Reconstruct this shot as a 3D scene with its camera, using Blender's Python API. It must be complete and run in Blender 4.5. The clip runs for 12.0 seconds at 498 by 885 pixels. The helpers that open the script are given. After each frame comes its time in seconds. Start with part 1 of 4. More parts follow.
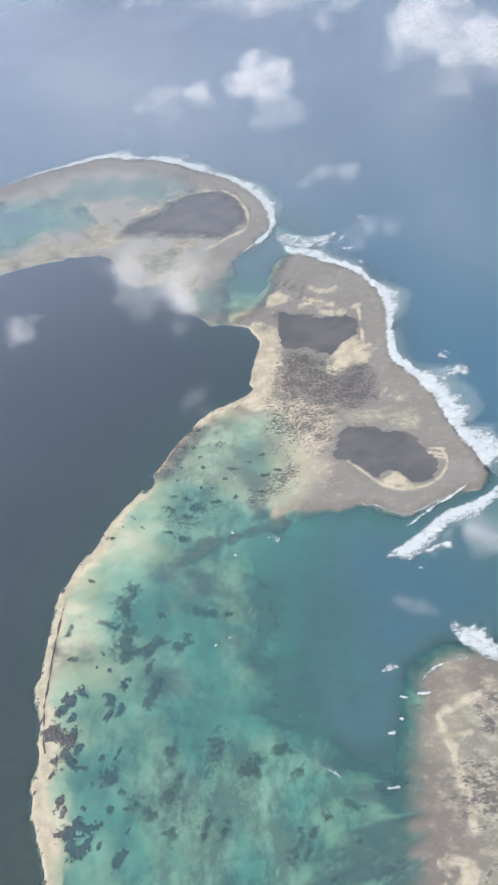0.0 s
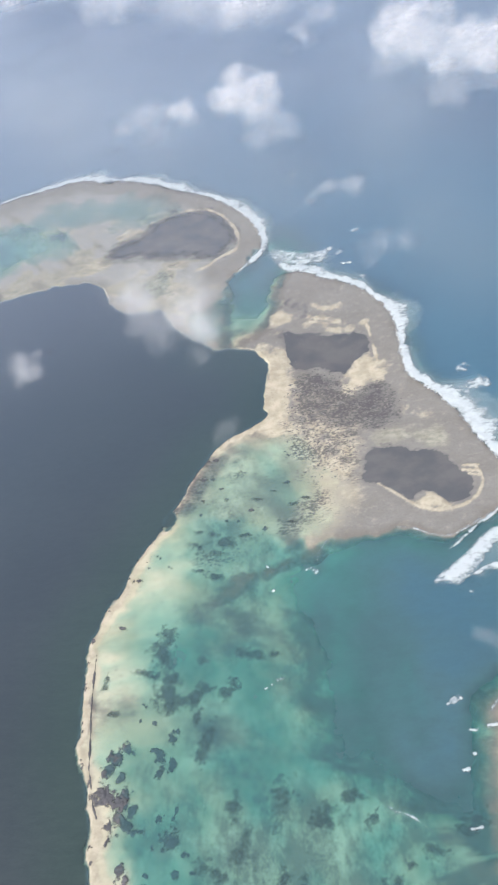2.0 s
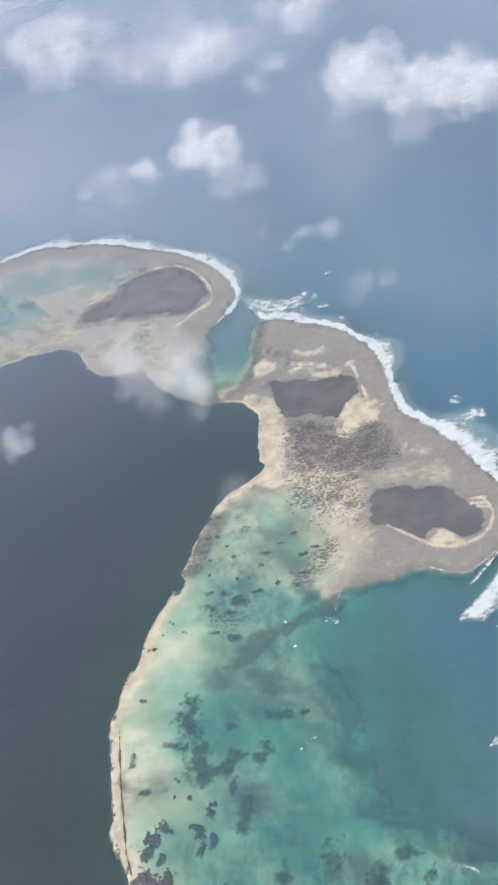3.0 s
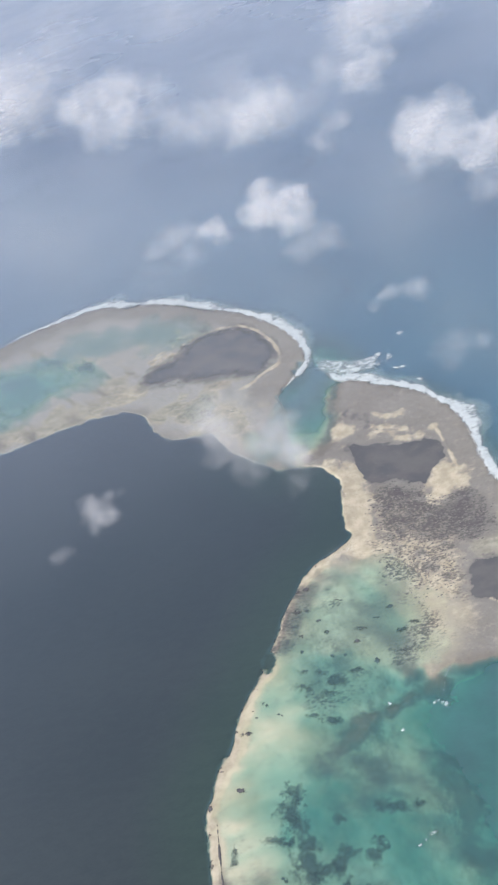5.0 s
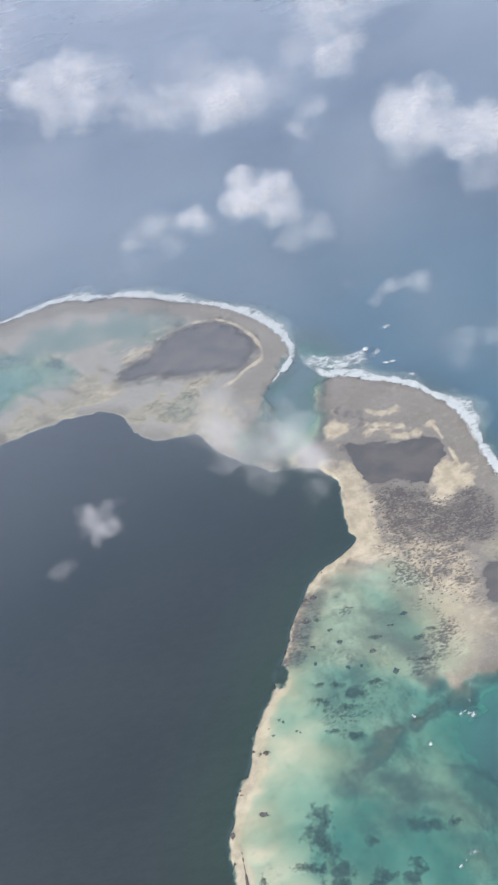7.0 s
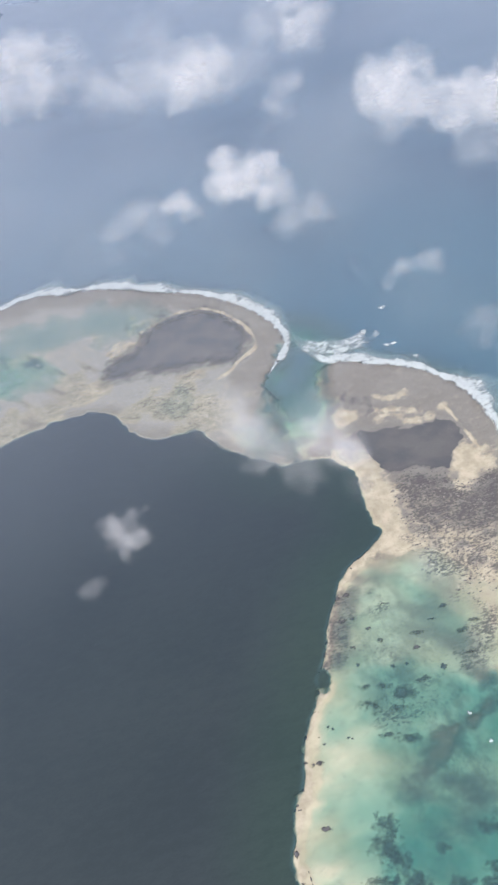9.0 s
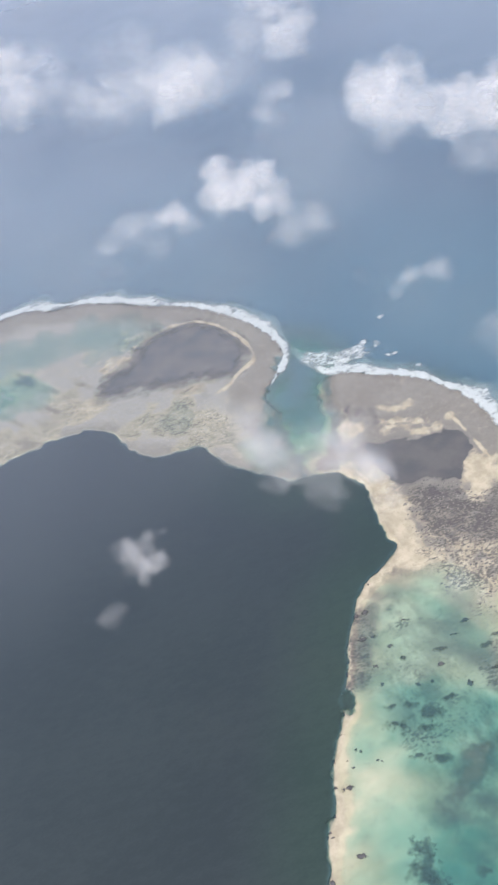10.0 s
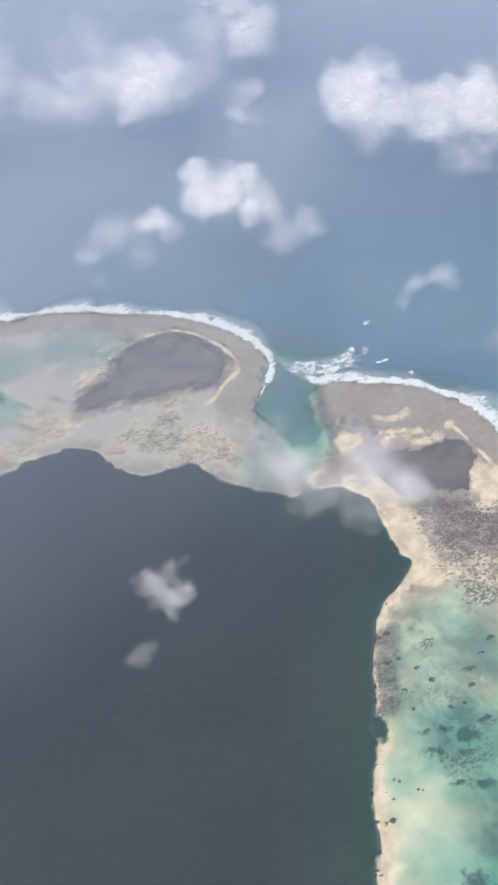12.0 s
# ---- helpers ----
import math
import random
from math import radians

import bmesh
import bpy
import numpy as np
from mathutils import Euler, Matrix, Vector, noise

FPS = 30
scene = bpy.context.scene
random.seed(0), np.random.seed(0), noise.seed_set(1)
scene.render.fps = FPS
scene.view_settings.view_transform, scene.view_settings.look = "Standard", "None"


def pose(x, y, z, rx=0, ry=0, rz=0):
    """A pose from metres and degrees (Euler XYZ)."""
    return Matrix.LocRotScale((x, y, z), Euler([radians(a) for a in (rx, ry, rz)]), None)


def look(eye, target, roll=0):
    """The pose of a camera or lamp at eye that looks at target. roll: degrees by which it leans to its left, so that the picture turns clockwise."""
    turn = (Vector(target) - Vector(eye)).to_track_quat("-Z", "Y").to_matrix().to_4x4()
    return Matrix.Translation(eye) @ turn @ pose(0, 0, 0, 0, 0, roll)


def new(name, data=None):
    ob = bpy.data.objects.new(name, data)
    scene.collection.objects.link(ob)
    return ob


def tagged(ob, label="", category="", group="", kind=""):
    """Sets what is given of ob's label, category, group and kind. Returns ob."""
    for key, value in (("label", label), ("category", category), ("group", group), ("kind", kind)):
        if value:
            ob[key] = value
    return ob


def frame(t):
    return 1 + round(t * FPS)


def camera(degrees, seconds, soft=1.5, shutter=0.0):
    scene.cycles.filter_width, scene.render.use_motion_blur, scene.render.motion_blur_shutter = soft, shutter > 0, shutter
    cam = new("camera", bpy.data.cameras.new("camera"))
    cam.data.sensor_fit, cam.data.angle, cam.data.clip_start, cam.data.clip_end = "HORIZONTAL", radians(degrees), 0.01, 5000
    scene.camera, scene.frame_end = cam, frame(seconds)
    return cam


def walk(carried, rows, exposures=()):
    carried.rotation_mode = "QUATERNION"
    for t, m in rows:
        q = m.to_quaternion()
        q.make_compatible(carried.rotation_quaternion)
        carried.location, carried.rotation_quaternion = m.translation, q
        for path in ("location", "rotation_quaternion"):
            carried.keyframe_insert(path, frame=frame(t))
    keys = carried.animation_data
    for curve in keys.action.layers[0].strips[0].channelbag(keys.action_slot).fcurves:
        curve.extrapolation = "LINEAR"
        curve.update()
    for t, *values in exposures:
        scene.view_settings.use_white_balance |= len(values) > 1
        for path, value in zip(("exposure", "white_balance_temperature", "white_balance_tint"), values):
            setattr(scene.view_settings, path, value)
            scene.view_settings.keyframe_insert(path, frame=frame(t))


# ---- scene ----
cam = camera(28.2, 12.0, soft=2.3)
PATH = [
    (0, (-0.935, 5.301, 534.116), (-1.261, 6.684, 532.708), -17.5),
    (0.5, (-15.658, 12.98, 534.21), (-15.962, 14.352, 532.787), -17.7),
    (1, (-30.469, 20.789, 534.294), (-30.754, 22.164, 532.869), -18.1),
    (1.5, (-45.448, 28.615, 534.397), (-45.698, 30.01, 532.986), -17.6),
    (2, (-60.688, 36.617, 534.514), (-60.896, 38.013, 533.096), -17.7),
    (2.5, (-75.898, 44.296, 534.61), (-76.029, 45.714, 533.206), -18.1),
    (3, (-90.886, 52.234, 534.609), (-90.985, 53.686, 533.238), -19.9),
    (3.5, (-105.31, 60.855, 534.578), (-105.399, 62.339, 533.241), -20.5),
    (5.5, (-159.499, 102.27, 533.987), (-159.559, 103.796, 532.696), -18.8),
    (6, (-172.671, 113.173, 533.872), (-172.68, 114.68, 532.556), -18.0),
    (6.5, (-185.765, 124.16, 533.723), (-185.725, 125.653, 532.392), -17.0),
    (8.5, (-237.993, 170.728, 531.903), (-237.829, 172.14, 530.497), -16.6),
    (9, (-251.152, 183.053, 531.655), (-250.95, 184.459, 530.247), -16.3),
    (9.5, (-264.282, 195.776, 531.378), (-264.039, 197.173, 529.968), -15.8),
    (10, (-277.195, 209.27, 531.059), (-276.915, 210.657, 529.646), -15.5),
    (10.5, (-289.906, 223.26, 530.768), (-289.589, 224.631, 529.347), -14.7),
    (11, (-302.436, 237.45, 530.552), (-302.077, 238.798, 529.119), -13.6),
    (11.5, (-314.841, 251.545, 530.435), (-314.433, 252.866, 528.99), -12.3),
    (12, (-327.036, 266.142, 530.316), (-326.584, 267.442, 528.865), -11.5),
]
walk(cam, [(t, look(eye, target, roll)) for t, eye, target, roll in PATH],
     exposures=((0.0, 0.1, 6220, 11), (1.0, 0.22, 6220, 11), (3.0, 0.09, 6250, 11), (5.5, -0.02, 6250, 12), (6.5, -0.02, 6250, 12), (12.0, 0.17, 6350, 13)))

# ---- light: high sun in a hazy tropical sky ----
SUN_UP, SUN_ROUND = 50.0, 222.0
world = bpy.data.worlds.new("sky")
scene.world = world
world.use_nodes = True
wn, wl = world.node_tree.nodes, world.node_tree.links
sky = wn.new("ShaderNodeTexSky")
sky.sky_type = "NISHITA"
sky.sun_disc = False
sky.sun_elevation, sky.sun_rotation = radians(SUN_UP), radians(SUN_ROUND)
sky.air_density, sky.dust_density, sky.ozone_density = 1.0, 5.0, 1.0
wl.new(sky.outputs["Color"], wn["Background"].inputs["Color"])
wn["Background"].inputs["Strength"].default_value = 0.175
lamp = bpy.data.lights.new("sun", "SUN")
lamp.energy, lamp.angle, lamp.color = 2.3, radians(55), (1.0, 0.95, 0.89)
sun = new("sun", lamp)
up, rnd = radians(SUN_UP), radians(SUN_ROUND)
toward = Vector((math.sin(rnd) * math.cos(up), math.cos(rnd) * math.cos(up), math.sin(up)))
sun.matrix_world = look(toward * 3000, (0, 0, 0))
scene.cycles.transparent_max_bounces = 80

# ---- the plan, in metres ----
LAGOON_COAST_FAR = [(-406,812), (-379,814), (-352,813), (-342,819), (-325,817), (-298,820), (-277,818), (-265,805), (-260,784), (-246,762), (-235,756), (-224,749), (-207,746), (-200,735), (-193,718), (-181,697), (-165,684), (-156,677), (-144,674), (-128,669), (-122,657), (-117,642), (-122,625), (-125,610), (-126,600), (-127,595), (-123,589), (-126,585), (-135,581)]
LAGOON_COAST_NEAR = [(-144,577), (-162,568), (-173,554), (-188,534), (-195,519), (-202,510), (-209,502), (-207,496), (-215,488), (-229,471), (-234,458), (-241,441), (-248,436), (-253,423), (-261,407), (-261,391), (-264,371), (-264,357), (-263,345), (-266,334), (-263,322), (-258,310), (-259,302), (-255,288), (-255,277), (-256,267), (-254,251), (-248,234), (-243,221), (-239,208)]
FAR_TAIL = [(-140, 782), (-141, 768), (-140, 752)]
MIDDLE_SOUTH = [(45, 463), (39, 454), (25, 456), (11, 450), (-3, 442), (-15, 440), (-24, 445), (-35, 453), (-45, 456), (-59, 453), (-75, 456), (-91, 459), (-108, 449)]
MIDDLE_WEST = [(-103,472), (-90,494), (-94,520), (-112,557), (-132,570), (-137,585), (-131,611), (-129,639), (-134,662), (-137,676), (-122,682), (-107,702), (-99,728)]
SILL = [(-169,718), (-154,665), (-122,657), (-107,706), (-86,758), (-80,784), (-101,827), (-136,777), (-154,739)]
BAY = [(-128,449), (-75,456), (-39,455), (46,451), (40,347), (3,328), (-16,303), (-23,269), (-56,255), (-101,272), (-129,304), (-138,370)]
FAR_BACK = [(-149,737), (-150,689), (-154,659), (-171,673), (-201,702), (-231,734), (-251,749), (-266,768), (-280,803), (-353,789), (-405,790)]
NEAR_EDGE = [(-13, 314), (-1, 321), (16, 324), (29, 319), (78, 293), (94, 236), (45, 144), (-22, 148), (-21, 190), (-18, 218), (-15, 250), (-14, 282), (-12, 299)]
SHELF = [(-126,576), (-74,494), (-59,459), (-91,454), (-108,446), (-128,439), (-131,396), (-119,355), (-122,327), (-129,297), (-81,267), (-56,251), (-28,221), (-27,181), (-248,193), (-275,344), (-231,511), (-172,579)]
PALE_SHOAL = [(-126,575), (-150,559), (-172,532), (-184,514), (-192,495), (-191,454), (-168,425), (-203,406), (-217,380), (-213,349), (-198,335), (-214,325), (-229,322), (-232,315), (-233,270), (-227,256), (-232,239), (-230,208), (-251,209), (-275,344), (-231,511), (-172,579)]
NORTH_SHALLOWS = [(-126,573), (-94,526), (-74,488), (-74,473), (-99,475), (-129,501), (-164,499), (-181,502), (-174,536), (-151,561)]
NORTH_LAGOON = [(-174,530), (-134,559), (-90,520), (-74,483), (-87,464), (-120,458), (-149,448), (-186,448), (-192,498)]
NEAR_SCRUB = [(-1,291), (13,299), (26,295), (58,271), (38,169), (-3,171), (1,195), (4,224), (-5,260)]
NEAR_SURF = [(7,343), (17,330), (30,320)]
OPEN_BREAK = [(-81,266), (-78,263), (-73,261), (-69,257)]
APRON_BREAK = [(-15,313), (-9,320), (3,323), (13,324)]
BREAKERS = [(38,576,11,7), (31,593,4.5,5), (-35,323,4.1,3.1), (-28,303,2.6,1.1), (-17,304,3.3,1.5), (-37,281,1.9,1.8), (-30,289,1.6,1.4), (-38,248,3.7,1.0), (77,611,1.7,2.0), (-38,758,2.1,3.4), (-25,734,2.6,2.5), (-104,433,2.4,2.5), (-133,423,1.6,1.5), (-38,281,1.3,1.1)]
NW_DUNE = [(-110, 702), (-106, 710), (-99, 720), (-92, 717), (-94, 705), (-88, 697), (-95, 692), (-105, 685), (-109, 692)]
STREAK_A = [(-81, 683), (-70, 685), (-61, 671), (-50.8, 667), (-39.4, 672), (-32.1, 673)]
STREAK_B = [(-77, 695), (-64, 688), (-50, 678)]
STREAK_C = [(-71, 708), (-62, 701), (-51.9, 701)]
EAST_RIM = [(-32.1, 673), (-31, 658), (-30.5, 637), (-30.4, 622)]
NORTH_POND = [(-102, 676), (-98, 685), (-90, 678), (-71, 669), (-51.8, 665), (-36.7, 663), (-33.8, 646), (-40.1, 632), (-51.3, 625), (-56.2, 614), (-67, 618), (-80, 630), (-92, 630), (-98, 640), (-101, 659)]
NORTH_MUD = [(-94, 722), (-87, 723), (-76, 710), (-68, 702), (-74, 693), (-84, 693), (-89, 680), (-97, 678), (-106, 673), (-111, 671), (-105, 682), (-92, 694), (-93, 708)]
DUNE_EAST = [(-61, 601), (-56.1, 602), (-56.7, 614), (-53.8, 623), (-45.1, 628), (-35.5, 632), (-31.2, 623), (-31.3, 611), (-35.7, 603), (-45, 600), (-52.1, 594), (-57.6, 593)]
MUD = [(-93, 623), (-73, 625), (-56.8, 592), (-38.5, 596), (-27.4, 581), (-19.8, 561), (-32.3, 556), (-50.7, 554), (-68, 556), (-85, 568), (-98, 579), (-102, 596), (-99, 612)]
DUNE_SMALL = [(-21.2, 572), (-15.2, 564), (-6, 554), (-9.7, 551), (-20.1, 557)]
RUBBLE = [(-103, 613), (-92, 628), (-81, 608), (-57, 589), (-41.5, 560), (-53.4, 547), (-57.4, 533), (-62, 511), (-69, 505), (-79, 513), (-96, 522), (-106, 531), (-112, 550), (-113, 566), (-104, 580)]
WET_GREEN = [(-42.8, 545), (-21.1, 548), (-1.2, 537), (7.1, 524), (-11.1, 524), (-31.2, 532), (-42.9, 533)]
SOUTH_POND = [(-56.2, 526), (-48.2, 531), (-33.4, 531), (-19.4, 524), (-5.6, 518), (2.4, 510), (8.1, 497), (14.8, 488), (15.9, 480), (10.4, 471), (2, 467), (-4.9, 468), (-9.7, 474), (-16, 480), (-21.4, 482), (-27.8, 475), (-34.1, 480), (-41.4, 489), (-47, 494), (-54.2, 497), (-59, 504)]
SOUTH_RIM = [(-50.1, 497), (-41.5, 487), (-34.3, 478), (-27.1, 470), (-19.7, 465), (-6.4, 462), (5.5, 464), (14.2, 470), (19.9, 480), (20.3, 488), (18, 496)]
TEETH_A = [(10.2, 498), (20.2, 496)]
TEETH_B = [(8.8, 494), (20.3, 490)]
TEETH_C = [(11.4, 490), (20, 486)]
DUNE_SOUTH = [(-28.3, 470), (-23.5, 478), (-20.2, 482), (-15.1, 481), (-9.5, 475), (-4.8, 468), (-4, 463), (-12.3, 461), (-21.9, 464)]
DUNE_WEST = [(-81, 487), (-75, 499), (-63, 500), (-63, 489), (-68, 480), (-77, 479)]
NECK_BEACH = [(-128, 664), (-122, 668), (-112, 662), (-102, 656), (-101, 634), (-96, 612), (-101, 599), (-104, 580), (-116, 563), (-127, 565), (-129, 580), (-125, 585), (-126, 599), (-123, 618), (-119, 631), (-120, 646)]
RIDGE_A = [(-187, 418), (-175, 430), (-160, 439), (-147, 444), (-139, 435), (-153, 425), (-164, 419), (-179, 409)]
RIDGE_B = [(-141, 443), (-131, 446), (-116, 450), (-103, 453), (-96, 447), (-99, 439), (-108, 437), (-119, 441), (-131, 436), (-139, 434)]
RIDGE_BREAK = [(-92, 456), (-98, 449), (-101, 441), (-104, 435)]
POINT_FOOT = [(-16.7, 403), (-4.3, 405), (7.2, 409), (16, 407)]
POINT_SURF = [(58, 459), (41.8, 447), (28.8, 441), (14, 438), (4.6, 430), (-6.1, 420), (-18.2, 412), (-24.9, 409)]
POINT_INNER = [(31.8, 460), (19, 451), (8.8, 446), (-1.8, 438), (-12.3, 430)]
MIDDLE_SURF = [(-95, 779), (-90, 764), (-74, 759), (-59.2, 744), (-44.7, 733), (-28.3, 719), (-19.9, 702), (-11.6, 688), (-7.9, 668), (-9, 639), (-10.2, 614), (-10.3, 601), (0.3, 585), (10.5, 569), (19.2, 548), (25.6, 527), (33.2, 505), (40.7, 490), (46, 475)]
CHANNEL_HEAD_SURF = [(-96, 797), (-83, 784), (-68, 777), (-49.4, 778)]
FAR_SURF = [(-412, 985), (-381, 998), (-348, 1002), (-315, 1004), (-302, 1007), (-278, 999), (-264, 989), (-242, 984), (-208, 961), (-183, 938), (-152, 914), (-130, 886), (-116, 861), (-108, 832), (-106, 812), (-114, 798), (-125, 786), (-133, 779)]
FAR_RIDGE = [(-343, 920), (-311, 918), (-273, 906), (-236, 896), (-211, 895)]
FAR_RIM = [(-214, 892), (-194, 898), (-176, 899), (-158, 894), (-145, 880), (-134, 860), (-129, 836), (-130, 817), (-140, 811), (-150, 808), (-162, 798), (-174, 795)]
FAR_POND = [(-208, 885), (-187, 892), (-164, 892), (-149, 877), (-138, 855), (-134, 835), (-143, 821), (-154, 811), (-171, 824), (-191, 827), (-220, 839), (-256, 848), (-251, 859), (-230, 864), (-216, 873)]
FAR_MUD = [(-267, 848), (-254, 862), (-222, 869), (-198, 868), (-151, 838), (-151, 812), (-190, 813), (-237, 829)]
BLUE_POOL = [(-430, 938), (-392, 943), (-365, 940), (-316, 904), (-298, 882), (-325, 876), (-348, 870), (-365, 859), (-413, 852)]
FAR_BEACH = [(-409, 832), (-374, 841), (-340, 854), (-299, 861), (-268, 856), (-248, 831), (-275, 806), (-311, 817), (-346, 814), (-405, 810)]
CHANNEL_SAND = [(-164, 678), (-149, 673), (-140, 673), (-128, 667)]
NEAR_TRACK = [(16.1, 300), (6.9, 297), (-2.5, 292), (-9.4, 289), (-8.1, 280), (-3.2, 268), (-2.3, 258), (-0.8, 250), (2.4, 242), (1.3, 230), (2.4, 221)]
NEAR_SPUR = [(-9.4, 289), (-9.9, 277), (-2.8, 276), (8.6, 278)]
NEAR_LOW_DUNE = [(-19.1, 200), (-9.9, 204), (-1.2, 204), (-2.1, 196), (-11.4, 194)]
PALE_BAY = [(-155, 335), (-149, 347), (-140, 356), (-131, 359), (-129, 348), (-138, 337), (-147, 330)]
PALE_A = [(-97, 269), (-81, 272), (-85, 262), (-97, 254), (-108, 247), (-118, 229), (-124, 233), (-118, 248)]
PALE_B = [(-80, 248), (-71, 250), (-74, 238), (-80, 222), (-85, 226)]
PALE_C = [(-51.5, 258), (-49, 245), (-40.9, 235), (-35.9, 222), (-32.7, 210), (-39.8, 215), (-47.5, 231), (-52.5, 242)]
PALE_D = [(-65, 279), (-48.4, 282), (-55.9, 265), (-61, 271)]
DEEP_POOL = [(-82, 458), (-50.7, 450), (-21, 437), (130, 420), (120, 335), (-6.7, 326), (-19.8, 303), (-27.8, 279), (-46.3, 271), (-66, 273), (-77, 288), (-62, 320), (-54.8, 358), (-66, 399)]
LEDGE = [(-254, 399), (-255, 383), (-256, 366), (-256, 349), (-256, 334), (-256, 320)]
WALL_B = [(-256, 320), (-254, 308), (-253, 297), (-250, 288)]
HOOK_POOL = [(-202, 508), (-199, 504), (-201, 497), (-205, 493), (-207, 497), (-207, 502)]
FRINGE = [(-250, 442), (-247, 442), (-248, 434), (-252, 425), (-253, 429), (-253, 436)]
FAR_STREAK_A = [(-268, 842), (-249, 838), (-236, 837)]
FAR_STREAK_B = [(-206, 829), (-192, 817), (-182, 805)]
WEST_CRUST = [(-236, 888), (-219, 909), (-202, 903), (-193, 895), (-205, 876), (-218, 872), (-238, 873)]
FAR_SHOAL = [(-280, 817), (-260, 826), (-235, 821), (-194, 811), (-168, 789), (-160, 763), (-162, 725), (-180, 706), (-198, 729), (-218, 749), (-249, 766), (-259, 787), (-264, 808)]
FAR_FLAT_WET = [(-339, 962), (-304, 974), (-272, 971), (-234, 951), (-196, 920), (-177, 898), (-202, 902), (-241, 894), (-279, 908), (-326, 927), (-345, 932)]
TEAL_POOL = [(-184, 493), (-171, 497), (-155, 492), (-135, 480), (-125, 464), (-132, 453), (-151, 451), (-168, 452), (-186, 459), (-193, 469), (-191, 482)]
CHANNEL = [(-115, 794), (-95, 805), (-92, 786), (-99, 767), (-105, 748), (-117, 726), (-131, 706), (-144, 701), (-147, 716), (-138, 746), (-131, 768)]
FAR_GREEN = [(-208, 814), (-176, 793), (-170, 782), (-183, 746), (-210, 752), (-227, 773), (-233, 799)]
GRASS_BEDS = [(-207, 406, 5.8, 4.8), (-210, 395, 6.5, 9.4), (-207, 386, 6.8, 6.4), (-222, 379, 5.6, 2.7), (-214, 376, 2.4, 2.7), (-206, 372, 7.9, 5.3), (-207, 362, 8.6, 6.1), (-196, 354, 8.5, 3.4), (-206, 352, 5.4, 3.8), (-189, 356, 4.2, 8.6), (-183, 363, 5, 3.4), (-188, 343, 2.3, 5.8), (-170, 355, 5.3, 4.2), (-164, 361, 3.8, 3.8), (-184, 382, 4, 2.7), (-148, 379, 10.8, 3.1), (-136, 376, 3.4, 2.2), (-182, 328, 3.7, 11.3), (-246, 379, 2.9, 6.4), (-243, 355, 7.2, 2.2)]
DEEP_BEDS = [(-169, 284, 4.2, 8), (-167, 255, 4.4, 12.2), (-165, 233, 4.6, 7), (-188, 251, 5.4, 4), (-180, 246, 4.7, 3.3), (-143, 280, 6.8, 12.1), (-118, 272, 4.7, 6.2), (-122, 265, 6, 3.1), (-101, 277, 8, 3.5), (-93, 262, 3.6, 4.4), (-92, 224, 2.5, 6.7), (-88, 217, 2.4, 6.6), (-96, 214, 3.7, 4.8), (-85, 227, 2.2, 4), (-77, 235, 2.5, 2.2), (-74, 202, 2.1, 2), (-60, 220, 1.5, 1.5), (-61, 240, 5.5, 3.8), (-37, 254, 5.6, 5.2), (-44, 249, 5.5, 2.9), (-135, 231, 2.6, 6.3), (-146, 232, 3.2, 8.2)]
ROCKS_A = [(-233, 329, 3.5, 3.7), (-239, 324, 4.6, 3.6), (-244, 317, 3.4, 5.6), (-237, 312, 2.6, 3.5), (-246, 300, 5.2, 5), (-238, 297, 4.8, 4.9), (-234, 299, 2.6, 5), (-242, 281, 3.7, 2.9), (-233, 283, 5.1, 4), (-226, 278, 3.6, 3.3), (-229, 290, 1.8, 3.4), (-215, 325, 3.4, 1.6), (-212, 320, 2.3, 3.6), (-204, 331, 2.3, 3.6), (-201, 335, 1.5, 1.6), (-205, 314, 1.9, 3.5), (-212, 309, 1.9, 4.3), (-205, 270, 4.9, 6), (-213, 283, 1.4, 1.8), (-204, 284, 1.1, 2.9), (-199, 260, 1.7, 2.1)]
ROCKS_B = [(-236, 256, 1.8, 4.5), (-233, 249, 1.4, 4.4), (-222, 242, 4.1, 3), (-214, 239, 3.8, 3.3), (-229, 236, 5.1, 3.9), (-223, 228, 5.8, 4.8), (-216, 231, 2, 5.2), (-205, 250, 1.7, 2), (-194, 249, 1.4, 1), (-192, 236, 1, 1.6), (-197, 220, 3.3, 5), (-208, 229, 1, 1.9), (-244, 273, 1.1, 1.8), (-218, 267, 1.1, 1.4), (-215, 343, 1.2, 1.2), (-222, 357, 1.6, 0.9), (-220, 355, 1.2, 0.9), (-224, 346, 0.8, 0.8), (-222, 252, 1.4, 1)]
SMALL_ROCKS = [(-227, 453, 3.2, 2), (-236, 416, 3, 1.5), (-172, 551, 2.5, 1.7), (-165, 551, 2.2, 1.7), (-176, 534, 2.5, 1.2), (-169, 533, 1.8, 1.2), (-210, 469, 1.6, 1.1), (-212, 471, 1, 1.1), (-204, 460, 1, 0.7), (-202, 458, 1, 0.7), (-218, 462, 1, 0.7), (-220, 467, 1, 0.7), (-179, 501, 1.4, 1.2), (-178, 514, 2.1, 1.2), (-163, 522, 1.7, 1.2), (-148, 535, 1.8, 1.3), (-161, 491, 1.7, 1.1), (-153, 489, 1.3, 1.1), (-143, 496, 2.7, 1.2), (-115, 516, 2.8, 1.2), (-126, 511, 2.7, 0.8), (-134, 477, 1.6, 1.9)]
